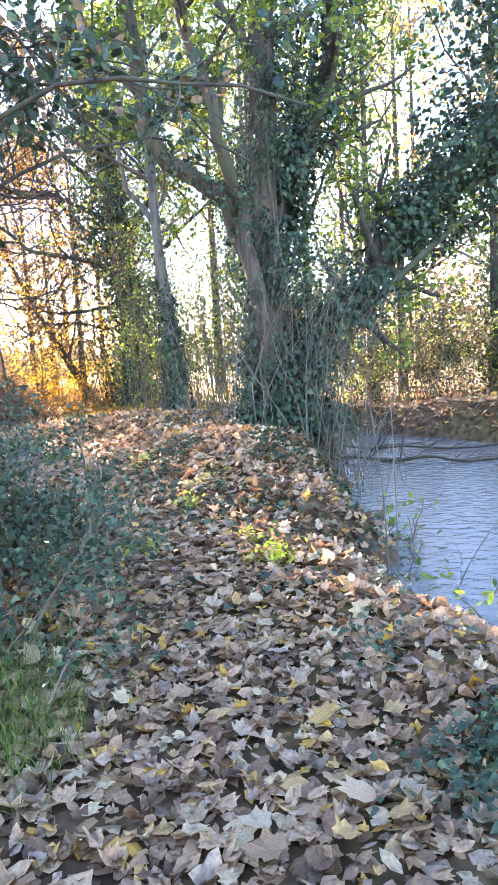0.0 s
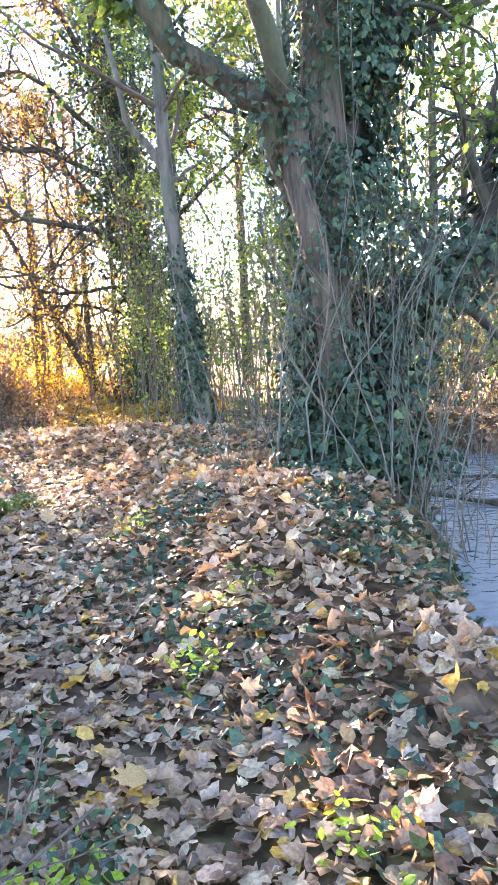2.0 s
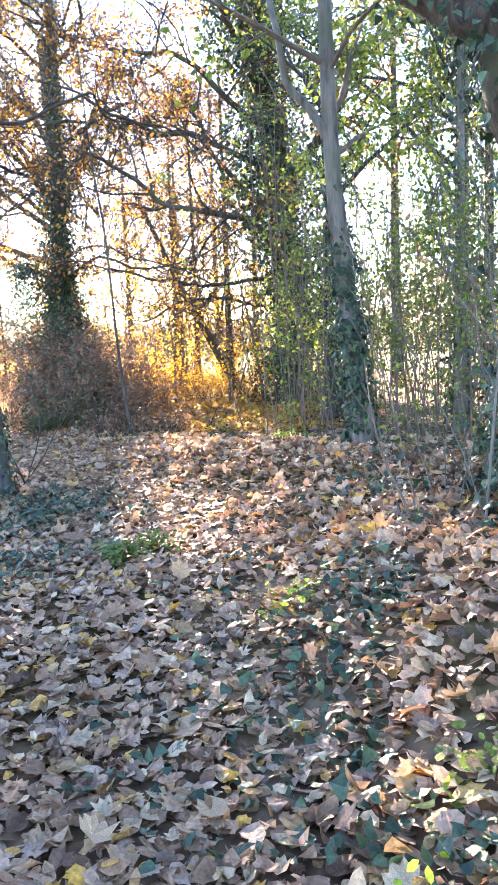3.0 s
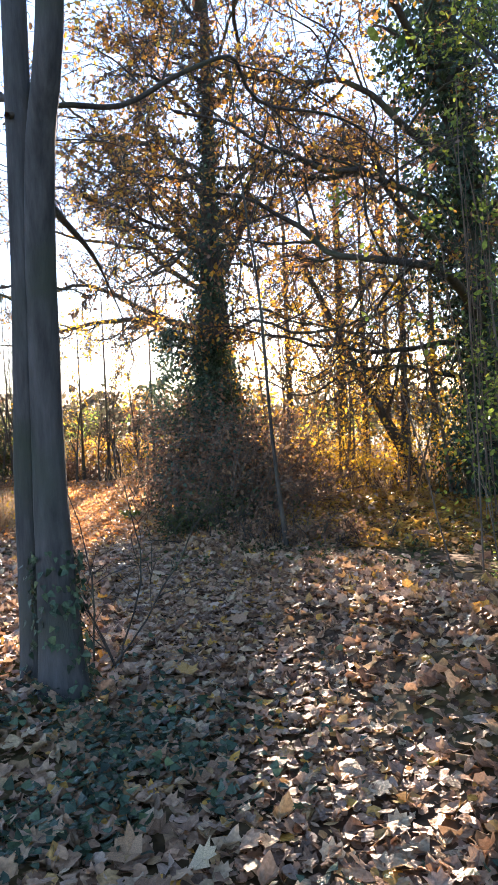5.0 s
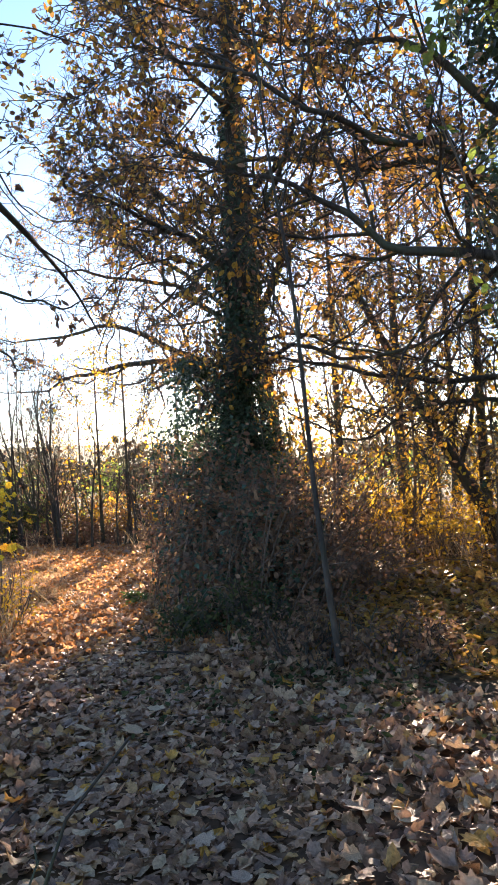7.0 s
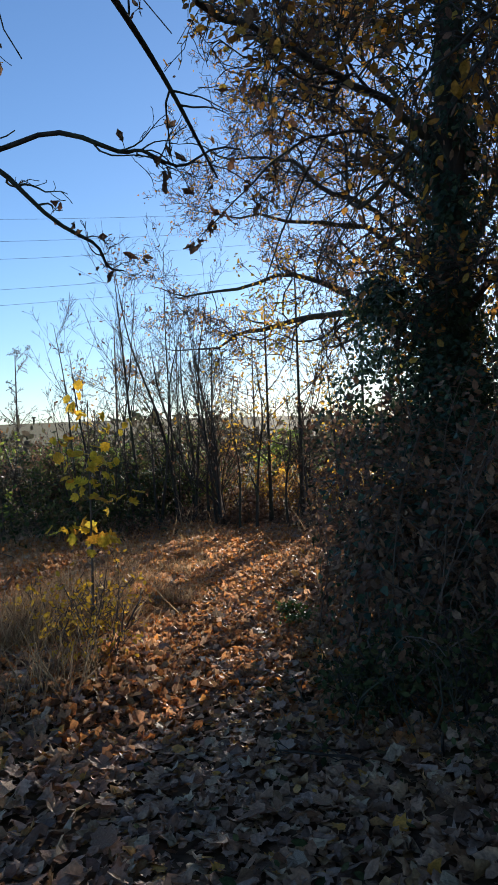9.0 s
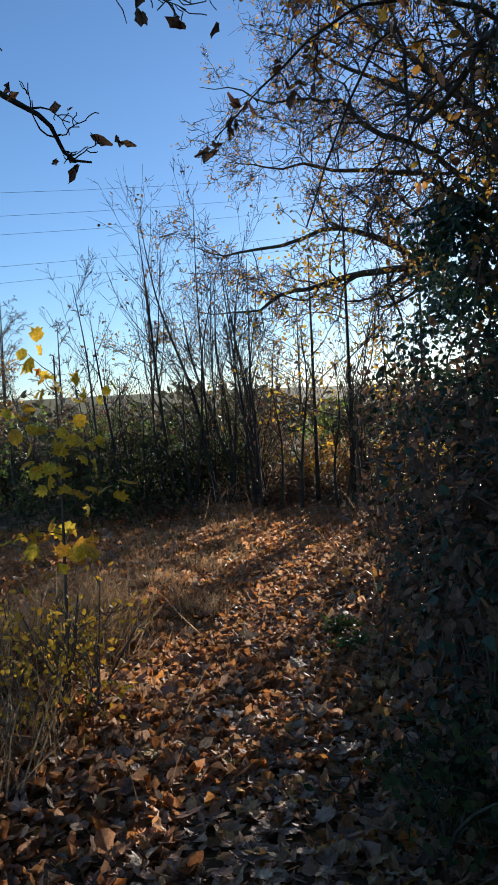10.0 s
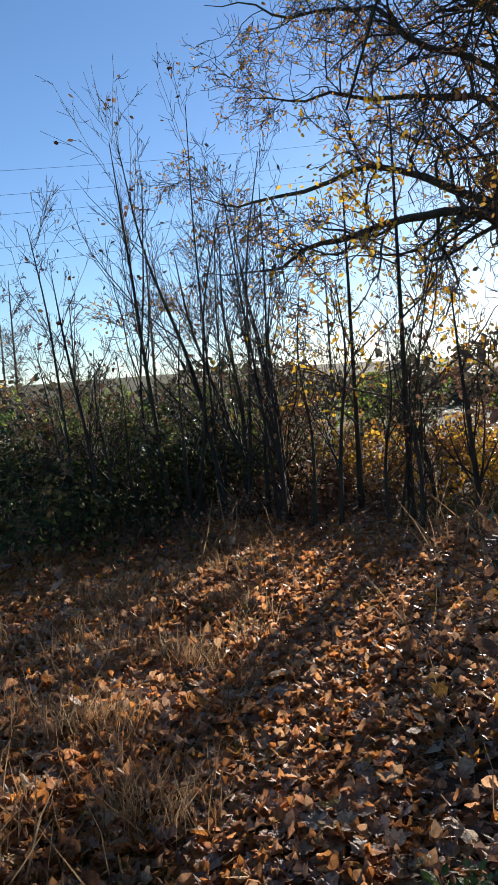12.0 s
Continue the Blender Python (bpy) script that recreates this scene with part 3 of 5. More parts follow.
def far_ivied_tree():
    """The tree whose long limb reaches over the path."""
    rng = np.random.default_rng(13)
    x, y = -3.1, 21.5
    z = float(ground_z(x, y))
    tree = thing("ivied_oak", (x, y, z), "tall ivy-clad oak with long low limbs over the path", "tree")
    trunk, tr = stem(tree, rng, "trunk", [(x, y, z - 0.3), (x, y, 3), (x - 0.3, y, 6.5), (x - 0.9, y, 11)], 0.36, 0.2, BARK_DARK, 26, 12, 0.2)
    limbs = []
    for pts, r in (([(x + 0.1, y - 0.3, 3.2), (x - 0.2, y - 2.8, 3.65), (x - 1.3, y - 3.2, 4.15), (x - 2.35, y - 3.6, 4.7), (x - 3.1, y - 4.0, 4.95), (x - 4.2, y - 4.3, 5.3)], 0.085),
                   ([(x - 0.2, y - 0.2, 2.9), (x - 1.6, y - 1.5, 2.9), (x - 3.0, y - 2.2, 3.0), (x - 4.6, y - 2.5, 3.6)], 0.05),
                   ([(x - 0.3, y, 6.0), (x - 1.8, y - 1.5, 7.2), (x - 3.0, y - 2.4, 7.3), (x - 5, y - 3.6, 7.9)], 0.075),
                   ([(x - 0.1, y - 0.2, 4.2), (x - 1.4, y - 2.2, 5.4), (x - 2.6, y - 4.2, 5.7), (x - 3.9, y - 6.2, 6.4)], 0.07),
                   ([(x - 0.2, y - 0.2, 5.2), (x - 2.2, y - 0.9, 6.1), (x - 4.2, y - 1.6, 6.0), (x - 6.4, y - 2.0, 6.6)], 0.07),
                   ([(x - 0.1, y - 0.3, 2.3), (x - 1.4, y - 1.2, 2.5), (x - 2.7, y - 1.6, 2.2), (x - 3.9, y - 2.0, 2.6)], 0.04),
                   ([(x - 0.4, y, 7.2), (x - 1.2, y - 2.4, 8.6), (x - 2.2, y - 4.4, 9.0)], 0.09),
                   ([(x + 0.1, y, 5.0), (x + 1.6, y - 1.0, 6.6), (x + 2.6, y - 1.0, 9)], 0.12)):
        limbs.append(stem(tree, rng, "limb", pts, r, 0.008, BARK_DARK, 22, 8, lump=0.08))
    g, gl, gb, gi = Geo(), Geo(), Geo(), Geo()
    for (line, rad), n in zip(limbs, (2600, 1000, 2600, 1900, 1900, 500, 2200, 1800)):
        P = branching(g, rng, line[None], rad[None], length(line), [(22, 8, 4, 55, 0.36, 0.24, 0.0, 0.1), (8, 6, 3, 50, 0.5, 0.28, 0, 0.15), (5, 4, 3, 45, 0.5, 0.3, 0, 0.15)], 0.0045)
        crown_leaves(gl, rng, OVAL, P, int(n * 0.55), 0.085)
        crown_leaves(gb, rng, OVAL, P, int(n * 0.35), 0.085)
    part("brushwood", g, BARK_DARK, tree)
    part("foliage", gl, ORANGE, tree, "thin orange-brown autumn leaves")
    part("foliage", gb, DEADLEAF, tree, "withered brown leaves")
    ivy_on(gi, rng, trunk, tr, 15000, 0.085, 0.34, 0.02, 0.95)
    for c, h, n in (((x - 0.5, y, 5), (1.1, 1.1, -1.6), 3500), ((x - 0.4, y - 0.3, 8.5), (1.5, 1.4, -2.0), 4500), ((x + 0.5, y - 0.4, 2.6), (0.9, 0.8, -1.2), 2200)):
        bush_leaves(gi, rng, IVY_L, c, h, n, 0.11, 0.3)
    part("ivy", gi, IVY, tree, "thick dark ivy")


def twin_tree():
    rng = np.random.default_rng(14)
    x, y = -4.12, 10.55
    z = float(ground_z(x, y))
    tree = thing("twin_stemmed_tree", (x, y, z), "smooth grey tree with close upright stems beside the path", "tree")
    a, ar = stem(tree, rng, "trunk", [(x, y, z - 0.2), (x - 0.06, y + 0.05, 1.2), (x - 0.1, y + 0.1, 1.9), (x + 0.02, y, 3.2), (x + 0.25, y - 0.1, 4.4), (x + 0.4, y, 9)], 0.105, 0.06, BARK_GREY, 28, 12, 0.08, 0.03)
    b, br = stem(tree, rng, "trunk", [(x - 0.2, y + 0.05, z - 0.2), (x - 0.24, y + 0.1, 1.6), (x - 0.14, y + 0.05, 3.3), (x - 0.3, y + 0.3, 8)], 0.09, 0.06, BARK_GREY, 24, 12, 0.06, 0.03)
    limbs = []
    for pts, r in (([(x - 0.14, y, 3.5), (x + 0.3, y + 0.6, 3.8), (x + 0.9, y + 1.6, 3.95), (x + 1.3, y + 2.8, 3.9)], 0.02),
                   ([(x, y, 3.6), (x - 1.2, y + 1.4, 4.2), (x - 2.2, y + 3.0, 4.35), (x - 2.8, y + 4.3, 4.1)], 0.028),
                   ([(x - 0.14, y + 0.1, 5.0), (x + 0.4, y + 1.4, 6.0), (x + 0.6, y + 3.0, 6.6)], 0.045),
                   ([(x - 0.3, y + 0.1, 3.6), (x - 1.6, y + 1.0, 4.4), (x - 2.9, y + 2.4, 4.4), (x - 3.7, y + 3.6, 4.1)], 0.045)):
        pts = [(a_ + rng.normal() * 0.07, b_ + rng.normal() * 0.07, c_ + rng.normal() * 0.05) for a_, b_, c_ in spline(pts, 9)]
        limbs.append(stem(tree, rng, "limb", pts, r, 0.006, BARK_DARK, 32, 6, lump=0.06))
    reach = (stem(tree, rng, "branch", [(x - 0.03, y + 0.1, 3.08), (x - 1.08, y + 2.05, 3.25), (x - 2.2, y + 4.0, 3.34), (x - 2.5, y + 4.75, 3.05)], 0.026, 0.006, BARK_DARK, 24, 6, lump=0.06))
    g, gl, gi = Geo(), Geo(), Geo()
    branching(g, rng, reach[0][None, 5:], reach[1][None, 5:], np.array([2.2]), [(9, 7, 4, 45, 0.3, 0.14, 0.0, 0.2), (3, 5, 3, 45, 0.45, 0.2, 0.0, 0.3)], 0.002)
    for line, rad in limbs + [(a[19:], ar[19:])]:
        P = branching(g, rng, line[None], rad[None], length(line), [(12, 9, 4, 50, 0.4, 0.2, 0.02, 0.25), (6, 6, 3, 50, 0.45, 0.26, 0.02, 0.2)], 0.0025)
        P = P[P[:, 0, 1] > y + 2.2]
        if len(P):
            crown_leaves(gl, rng, OAK, P, 26, 0.075)
    part("brushwood", g, BARK_DARK, tree)
    part("foliage", gl, DEADLEAF, tree, "a few withered brown leaves")
    ivy_on(gi, rng, a, ar, 420, 0.045, 0.02, 0.02, 0.2)
    part("ivy", gi, IVY, tree, "young ivy at the foot")


def bush_oak():
    """The oak in the bend, its trunk in ivy above a dark thicket."""
    rng = np.random.default_rng(15)
    x, y = -7.75, 20.0
    z = float(ground_z(x, y))
    tree = thing("oak", (x, y, z), "ivy-clad oak with spreading twiggy crown of orange leaves", "tree")
    trunk, tr = stem(tree, rng, "trunk", [(x, y, z - 0.3), (x, y, 2.5), (x + 0.05, y, 5), (x + 0.1, y + 0.1, 7.5), (x + 0.1, y + 0.1, 11)], 0.25, 0.06, BARK_DARK, 28, 12, 0.2)
    g, gl, gb, gi, limbs = Geo(), Geo(), Geo(), Geo(), []
    n = 19
    az = np.linspace(0, 2 * np.pi * 3.2, n) + rng.normal(size=n) * 0.4
    for i in range(n):
        h = 3.5 + i * 0.35 + rng.normal() * 0.35
        far = 4.2 - 0.08 * i + rng.uniform(-0.6, 0.6)
        dx, dy = math.cos(az[i]), math.sin(az[i])
        pts = [(x + dx * u * far + rng.normal() * 0.5 * u, y + dy * u * far + rng.normal() * 0.5 * u, h + far * (0.35 * u - 0.25 * u * u) + rng.normal() * 0.55 * u + 0.09 * i * u) for u in (0, 0.25, 0.5, 0.75, 1)]
        limbs.append(stem(tree, rng, "limb", pts, 0.048 * rng.uniform(0.6, 1.15), 0.01, BARK_DARK, 16, 7, lump=0.08))
    for line, rad in limbs:
        P = branching(g, rng, line[None], rad[None], length(line), [(13, 8, 4, 55, 0.48, 0.26, 0.02, 0.15), (8, 6, 3, 50, 0.5, 0.3, 0.02, 0.15), (5, 4, 3, 45, 0.5, 0.32, 0, 0.15)], 0.0045)
        crown_leaves(gl, rng, OAK[:1] + OVAL, P[len(P) // 5:], 300, 0.085, 0.3, 0.3)
        crown_leaves(gb, rng, OAK[:1] + OVAL, P[len(P) // 5:], 300, 0.085, 0.3, 0.3)
    line, rad = stem(tree, rng, "bough", [(x, y, 4.5), (x - 0.35, y - 1.0, 4.75), (x - 0.75, y - 1.9, 4.35), (x - 1.07, y - 2.5, 3.62)], 0.022, 0.004, BARK_DARK, 20, 6)
    P = branching(g, rng, line[None, 12:], rad[None, 12:], np.array([0.7]), [(7, 5, 4, 50, 0.35, 0.2, -0.05, 0.3)], 0.002)
    crown_leaves(gb, rng, OAK, P, 26, 0.11, 0.6, 0.4, 0.02)
    part("brushwood", g, BARK_DARK, tree)
    part("foliage", gl, ORANGE, tree, "orange oak leaves")
    part("foliage", gb, DEADLEAF, tree, "withered brown oak leaves")
    ivy_on(gi, rng, trunk, tr, 6500, 0.07, 0.16, 0.05, 0.5)
    ivy_on(gi, rng, trunk, tr, 2500, 0.07, 0.07, 0.45, 0.85)
    for c, h, n in (((x - 0.6, y - 0.35, 3.25), (0.55, 0.45, -0.22), 1500), ((x - 0.2, y - 0.4, 2.9), (0.65, 0.65, -0.7), 3800), ((x - 0.25, y - 0.4, 2.1), (0.85, 0.8, -0.9), 5600), ((x + 0.45, y - 0.5, 2.0), (0.7, 0.7, -0.8), 2400)):
        bush_leaves(gi, rng, IVY_L, c, h, n, 0.055, 0.2)
    part("ivy", gi, IVY, tree, "hanging dark ivy")


def thicket():
    rng = np.random.default_rng(16)
    x, y = -6.62, 17.75
    z = float(ground_z(x, y))
    b = thing("bramble_thicket", (x, y, z), "dense dark bramble thicket with withered leaves at the oak's foot", "bush")
    g, gl, gd = Geo(), Geo(), Geo()
    clear_of_path = lambda P, m: P[(P[:, :, 0] - np.interp(P[:, :, 1], PATH_Y, PATH_X)).min(1) > m]
    for cx, cy, hx, hy, hz, n in ((x - 0.1, y, 1.12, 1.15, 1.75, 240), (x - 1.05, y + 1.2, 1.4, 1.3, 2.0, 260), (x + 0.75, y - 0.3, 0.55, 0.55, 0.75, 60), (x + 0.1, y + 1.6, 1.1, 1.1, 1.6, 110)):
        px, py = cx + rng.uniform(-0.85, 0.9, n) * hx, cy + rng.uniform(-0.9, 0.9, n) * hy
        out = np.stack([(px - cx) * 0.35, (py - cy) * 0.35, np.ones(n)], 1)
        P = clear_of_path(grow(rng, at_ground(px, py, -0.03), unit(out + rng.normal(size=out.shape) * 0.25), hz * rng.uniform(0.5, 1.3, n), 9, 0.12, -0.08), 0.85)
        R = rng.uniform(0.004, 0.011, len(P))[:, None] * np.linspace(1, 0.4, 9)
        tubes(g, P, R, 4)
        Q = branching(g, rng, P, R, rng.uniform(0.6, 1.4, len(P)), [(5, 5, 3, 45, 0.25, 0.2, -0.02, 0.2)])
        Q = clear_of_path(Q, 0.8)
        crown_leaves(gd, rng, OVAL, Q, 12 * n, 0.07, spread=0.06)
        bush_leaves(gd, rng, OVAL, (cx, cy, z), (hx, hy, hz), 17 * n, 0.07, 0.5, clear=0.95)
        bush_leaves(gl, rng, IVY_L, (cx - 0.1, cy, z), (hx, hy, hz * 0.97), 14 * n, 0.06, 0.4, clear=1.0)
    part("brushwood", g, BARK_TWIG, b)
    part("foliage", gd, DEADLEAF, b, "withered brown leaves")
    part("ivy", gl, IVY, b, "dark ivy")


def pole_tree(name, label, pts, r0, r1, seed, levels, leaves, leaf_mat, size=0.09, shapes=OVAL, bark=BARK_DARK, group="", low=4):
    rng = np.random.default_rng(seed)
    x, y, _ = pts[0]
    z = float(ground_z(x, y))
    pts = [(x, y, z - 0.1)] + list(pts[1:])
    tree = thing(name, (x, y, z), label, "tree", group)
    line, rad = stem(tree, rng, "trunk", pts, r0, r1, bark, 18, 7, r0 * 0.3)
    g = Geo()
    P = branching(g, rng, line[None, low:], rad[None, low:], length(line), levels, 0.0028)
    part("brushwood", g, bark, tree)
    if leaves:
        gl = Geo()
        crown_leaves(gl, rng, shapes, P, leaves, size)
        part("foliage", gl, leaf_mat, tree)
    return tree


def saplings():
    rng = np.random.default_rng(21)
    i = 0
    for u, h0, n in ((0.0, 3.0, 3), (0.12, 3.4, 3), (0.28, 4.6, 4), (0.38, 5.4, 5), (0.47, 5.8, 5), (0.57, 5.2, 4), (0.66, 4.8, 4), (0.78, 4.4, 3), (0.9, 4.2, 3), (1.0, 3.6, 2)):
        cx, cy = -17.2 + 5.0 * u, 20.6 + 4.2 * u + rng.normal() * 0.5
        for k in range(n):
            x, y = cx + rng.normal() * 0.25, cy + rng.normal() * 0.25
            h = h0 * rng.uniform(0.5, 0.95)
            lean = rng.normal(size=2) * 0.11 + [0.02, 0]
            pts = [(x, y, 0), (x + lean[0] * h * 0.35 + rng.normal() * 0.1, y + lean[1] * h * 0.4, h * 0.4), (x + lean[0] * h * 0.75 + rng.normal() * 0.12, y + lean[1] * h * 0.7, h * 0.72), (x + lean[0] * h, y + lean[1] * h, h)]
            pole_tree("bare_sapling", "thin bare sapling in a thicket", pts, rng.uniform(0.019, 0.042), 0.005, 100 + i, [(15, 6, 3, 36, 0.36, 0.10, 0.09, 0.0), (5, 5, 3, 38, 0.45, 0.14, 0.06, 0.1), (2, 3, 3, 38, 0.45, 0.16, 0.03, 0.1)], 26, DEADLEAF, 0.075, group="bare saplings", bark=BARK_DARK, low=2)
            i += 1
    for i in range(30):
        x, y = -3.0 - rng.uniform(0, 5.6), 22.5 + rng.uniform(-1.5, 5.5)
        h = rng.uniform(3.0, 5.0)
        lean = rng.normal(size=2) * 0.14
        pts = [(x, y, 0), (x + lean[0] * h * 0.4 - 0.05, y + lean[1] * h * 0.4, h * 0.4), (x + lean[0] * h - 0.4, y + lean[1] * h, h)]
        pole_tree("hazel_sapling", "slim sapling with yellow autumn leaves", pts, rng.uniform(0.02, 0.045), 0.006, 150 + i, [(9, 6, 3, 40, 0.36, 0.12, 0.04, 0.0), (5, 4, 3, 40, 0.45, 0.14, 0.0, 0.15)], 170, YELLOW, group="yellow saplings", bark=BARK_TWIG)


def shrub(name, label, x, y, half, n_stem, n_leaf, mat, seed, size=0.07, shapes=OVAL, group="", stems=BARK_TWIG, gap=-0.1):
    rng = np.random.default_rng(seed)
    z = float(ground_z(x, y))
    b = thing(name, (x, y, z), label, "bush", group)
    g, gl = Geo(), Geo()
    px, py = x + rng.normal(size=n_stem) * half[0] * 0.4, y + rng.normal(size=n_stem) * half[1] * 0.4
    tall = max(1.0, half[2] * 0.8)
    out = np.stack([(px - x) * 0.5 / tall, (py - y) * 0.5 / tall, np.ones(n_stem)], 1)
    P = grow(rng, at_ground(px, py, -0.03), unit(out + rng.normal(size=out.shape) * 0.28 / tall), half[2] * rng.uniform(0.5, 1.1, n_stem), 7, 0.17 / tall, 0.0)
    R = rng.uniform(0.005, 0.012, n_stem)[:, None] * np.linspace(1, 0.4, 7)
    tubes(g, P, R, 4)
    Q = branching(g, rng, P, R, np.full(n_stem, half[2] / tall ** 0.7), [(4, 4, 3, 40, 0.35, 0.15, 0.02, 0.2), (2, 3, 3, 40, 0.5, 0.15, 0.0, 0.2)])
    part("brushwood", g, stems, b)
    if n_leaf:
        crown_leaves(gl, rng, shapes, Q, n_leaf // 2, size)
        bush_leaves(gl, rng, shapes, (x, y, z), half, n_leaf // 2, size, 0.35, gap=gap)
        part("foliage", gl, mat, b)
    return b


big_ivied_tree()
small_ivied_tree()
far_ivied_tree()
twin_tree()
bush_oak()
thicket()
saplings()
for i, (hx, hy, hr, hz) in enumerate([(-5.1, 15.95, 0.6, 0.5), (-5.9, 16.35, 0.6, 0.6), (-4.3, 15.9, 0.6, 0.4), (-6.6, 16.6, 0.45, 0.5)]):
    shrub("bramble_bush", "low tangled bramble with withered leaves at the thicket's foot", hx, hy, (hr, hr, hz), 30, 1100, (DEADLEAF, SCRUB)[i % 2], 260 + i, 0.05, OVAL, "brambles at the thicket", stems=BARK_DARK, gap=-0.2)
pole_tree("leaning_tree", "dark leaning tree in yellow undergrowth", [(-4.6, 23.5, 0), (-5.4, 23.6, 1.6), (-6.2, 23.8, 3.0), (-7.4, 24, 5.5)], 0.13, 0.05, 31, [(9, 7, 4, 50, 0.35, 0.15, 0.05, 0.1), (6, 5, 3, 45, 0.5, 0.2, 0, 0.15)], 300, YELLOW)
pole_tree("thin_tree", "thin dark tree beside the thicket", [(-4.72, 15.6, 0), (-4.98, 15.9, 1.6), (-5.2, 16.2, 3.4), (-5.45, 16.4, 4.8), (-5.6, 16.5, 6.6)], 0.025, 0.008, 32, [(10, 6, 4, 50, 0.25, 0.15, 0.05, 0.2), (5, 5, 3, 45, 0.5, 0.2, 0, 0.15)], 60, ORANGE)


def wood_tree(name, label, x, y, h, seed, bark, leaf_mat, leaves, ivy=0, r=0.16, reach=0.34, lean=(0, 0), low=0.25, shapes=OVAL, size=0.078, n_limb=11, group="", twigs=(9, 6), tip=0.006):
    """A woodland tree: trunk, limbs in a spiral, fine brushwood, leaves and ivy."""
    rng = np.random.default_rng(seed)
    z = float(ground_z(x, y))
    tree = thing(name, (x, y, z), label, "tree", group)
    trunk, tr = stem(tree, rng, "trunk", [(x, y, z - 0.2), (x + lean[0] * 0.3, y + lean[1] * 0.3, h * 0.3), (x + lean[0] * 0.7, y + lean[1] * 0.7, h * 0.65), (x + lean[0], y + lean[1], h)], r, r * 0.25, bark, 20, 9, r * 0.5)
    g, gl = Geo(), Geo()
    L = length(trunk)
    P = branching(g, rng, trunk[None, int(20 * low):], tr[None, int(20 * low):], L, [(n_limb, 9, 5, 58, reach, 0.16, 0.03, 0.0), (twigs[0], 6, 3, 50, 0.48, 0.22, 0.01, 0.15), (twigs[1], 4, 3, 45, 0.5, 0.26, 0.0, 0.15)], tip)
    part("brushwood", g, bark if ivy else BARK_TWIG, tree)
    if leaves:
        crown_leaves(gl, rng, shapes, P, int(leaves * 1.5), size, spread=0.1)
        part("foliage", gl, leaf_mat, tree)
    if ivy:
        gi = Geo()
        ivy_on(gi, rng, trunk, tr, ivy, 0.09, 0.2, 0, 0.7)
        part("ivy", gi, IVY, tree, "dark ivy")
    return tree


def field_oak():
    rng = np.random.default_rng(61)
    x, y = -13.4, 33.0
    z = float(ground_z(x, y))
    tree = thing("field_oak", (x, y, z), "wide oak with dense fine twigs and few yellow leaves", "tree")
    trunk, tr = stem(tree, rng, "trunk", [(x, y, z - 0.3), (x, y, 3), (x - 0.3, y, 7), (x - 0.5, y, 13)], 0.4, 0.15, BARK_DARK, 24, 12, 0.2)
    limbs = []
    for pts, r in (([(x, y, 4.6), (x - 2.0, y - 1.8, 5.6), (x - 3.6, y - 2.6, 6.3), (x - 6, y - 3.6, 6.2), (x - 8.6, y - 4.2, 6.9)], 0.13),
                   ([(x, y, 5.8), (x - 2.6, y - 1.0, 7.6), (x - 5, y - 2.0, 8.6), (x - 8.5, y - 2.6, 9.4)], 0.12),
                   ([(x, y, 6.8), (x - 1.8, y - 1.5, 9.0), (x - 4.2, y - 2.4, 11.2), (x - 7, y - 2.6, 12.6)], 0.12),
                   ([(x, y, 4.2), (x - 2.0, y - 2.8, 4.9), (x - 4, y - 4.6, 4.8), (x - 6.4, y - 6, 4.4)], 0.13),
                   ([(x, y, 6.5), (x - 0.5, y - 2.6, 8.6), (x - 1.4, y - 5.0, 10.2)], 0.14),
                   ([(x, y, 7.0), (x + 1.8, y - 1.5, 9.2), (x + 3.4, y - 2.5, 11)], 0.15),
                   ([(x, y, 8.5), (x - 1.6, y - 1.2, 11.5), (x - 3.2, y - 1.5, 14.5)], 0.14),
                   ([(x, y, 6.0), (x - 2.2, y - 2.2, 8.3), (x - 4.8, y - 3.4, 10.0), (x - 8.0, y - 4.0, 11.2)], 0.1),
                   ([(x, y, 7.6), (x - 2.0, y - 2.4, 10.4), (x - 4.4, y - 3.6, 13.0), (x - 6.0, y - 3.8, 14.6)], 0.1)):
        limbs.append(stem(tree, rng, "limb", pts, r, 0.008, BARK_DARK, 22, 8, lump=0.08))
    g, gl = Geo(), Geo()
    for line, rad in limbs:
        P = branching(g, rng, line[None], rad[None], length(line), [(22, 9, 4, 60, 0.33, 0.34, 0.01, 0.1), (9, 6, 3, 55, 0.5, 0.38, 0.0, 0.12), (5, 4, 3, 50, 0.55, 0.4, 0, 0.1)], 0.0065)
        crown_leaves(gl, rng, OVAL, P, 1150, 0.085, spread=0.08)
    part("brushwood", g, BARK_DARK, tree)
    part("foliage", gl, ORANGE, tree, "scattered yellow-brown leaves")


field_oak()


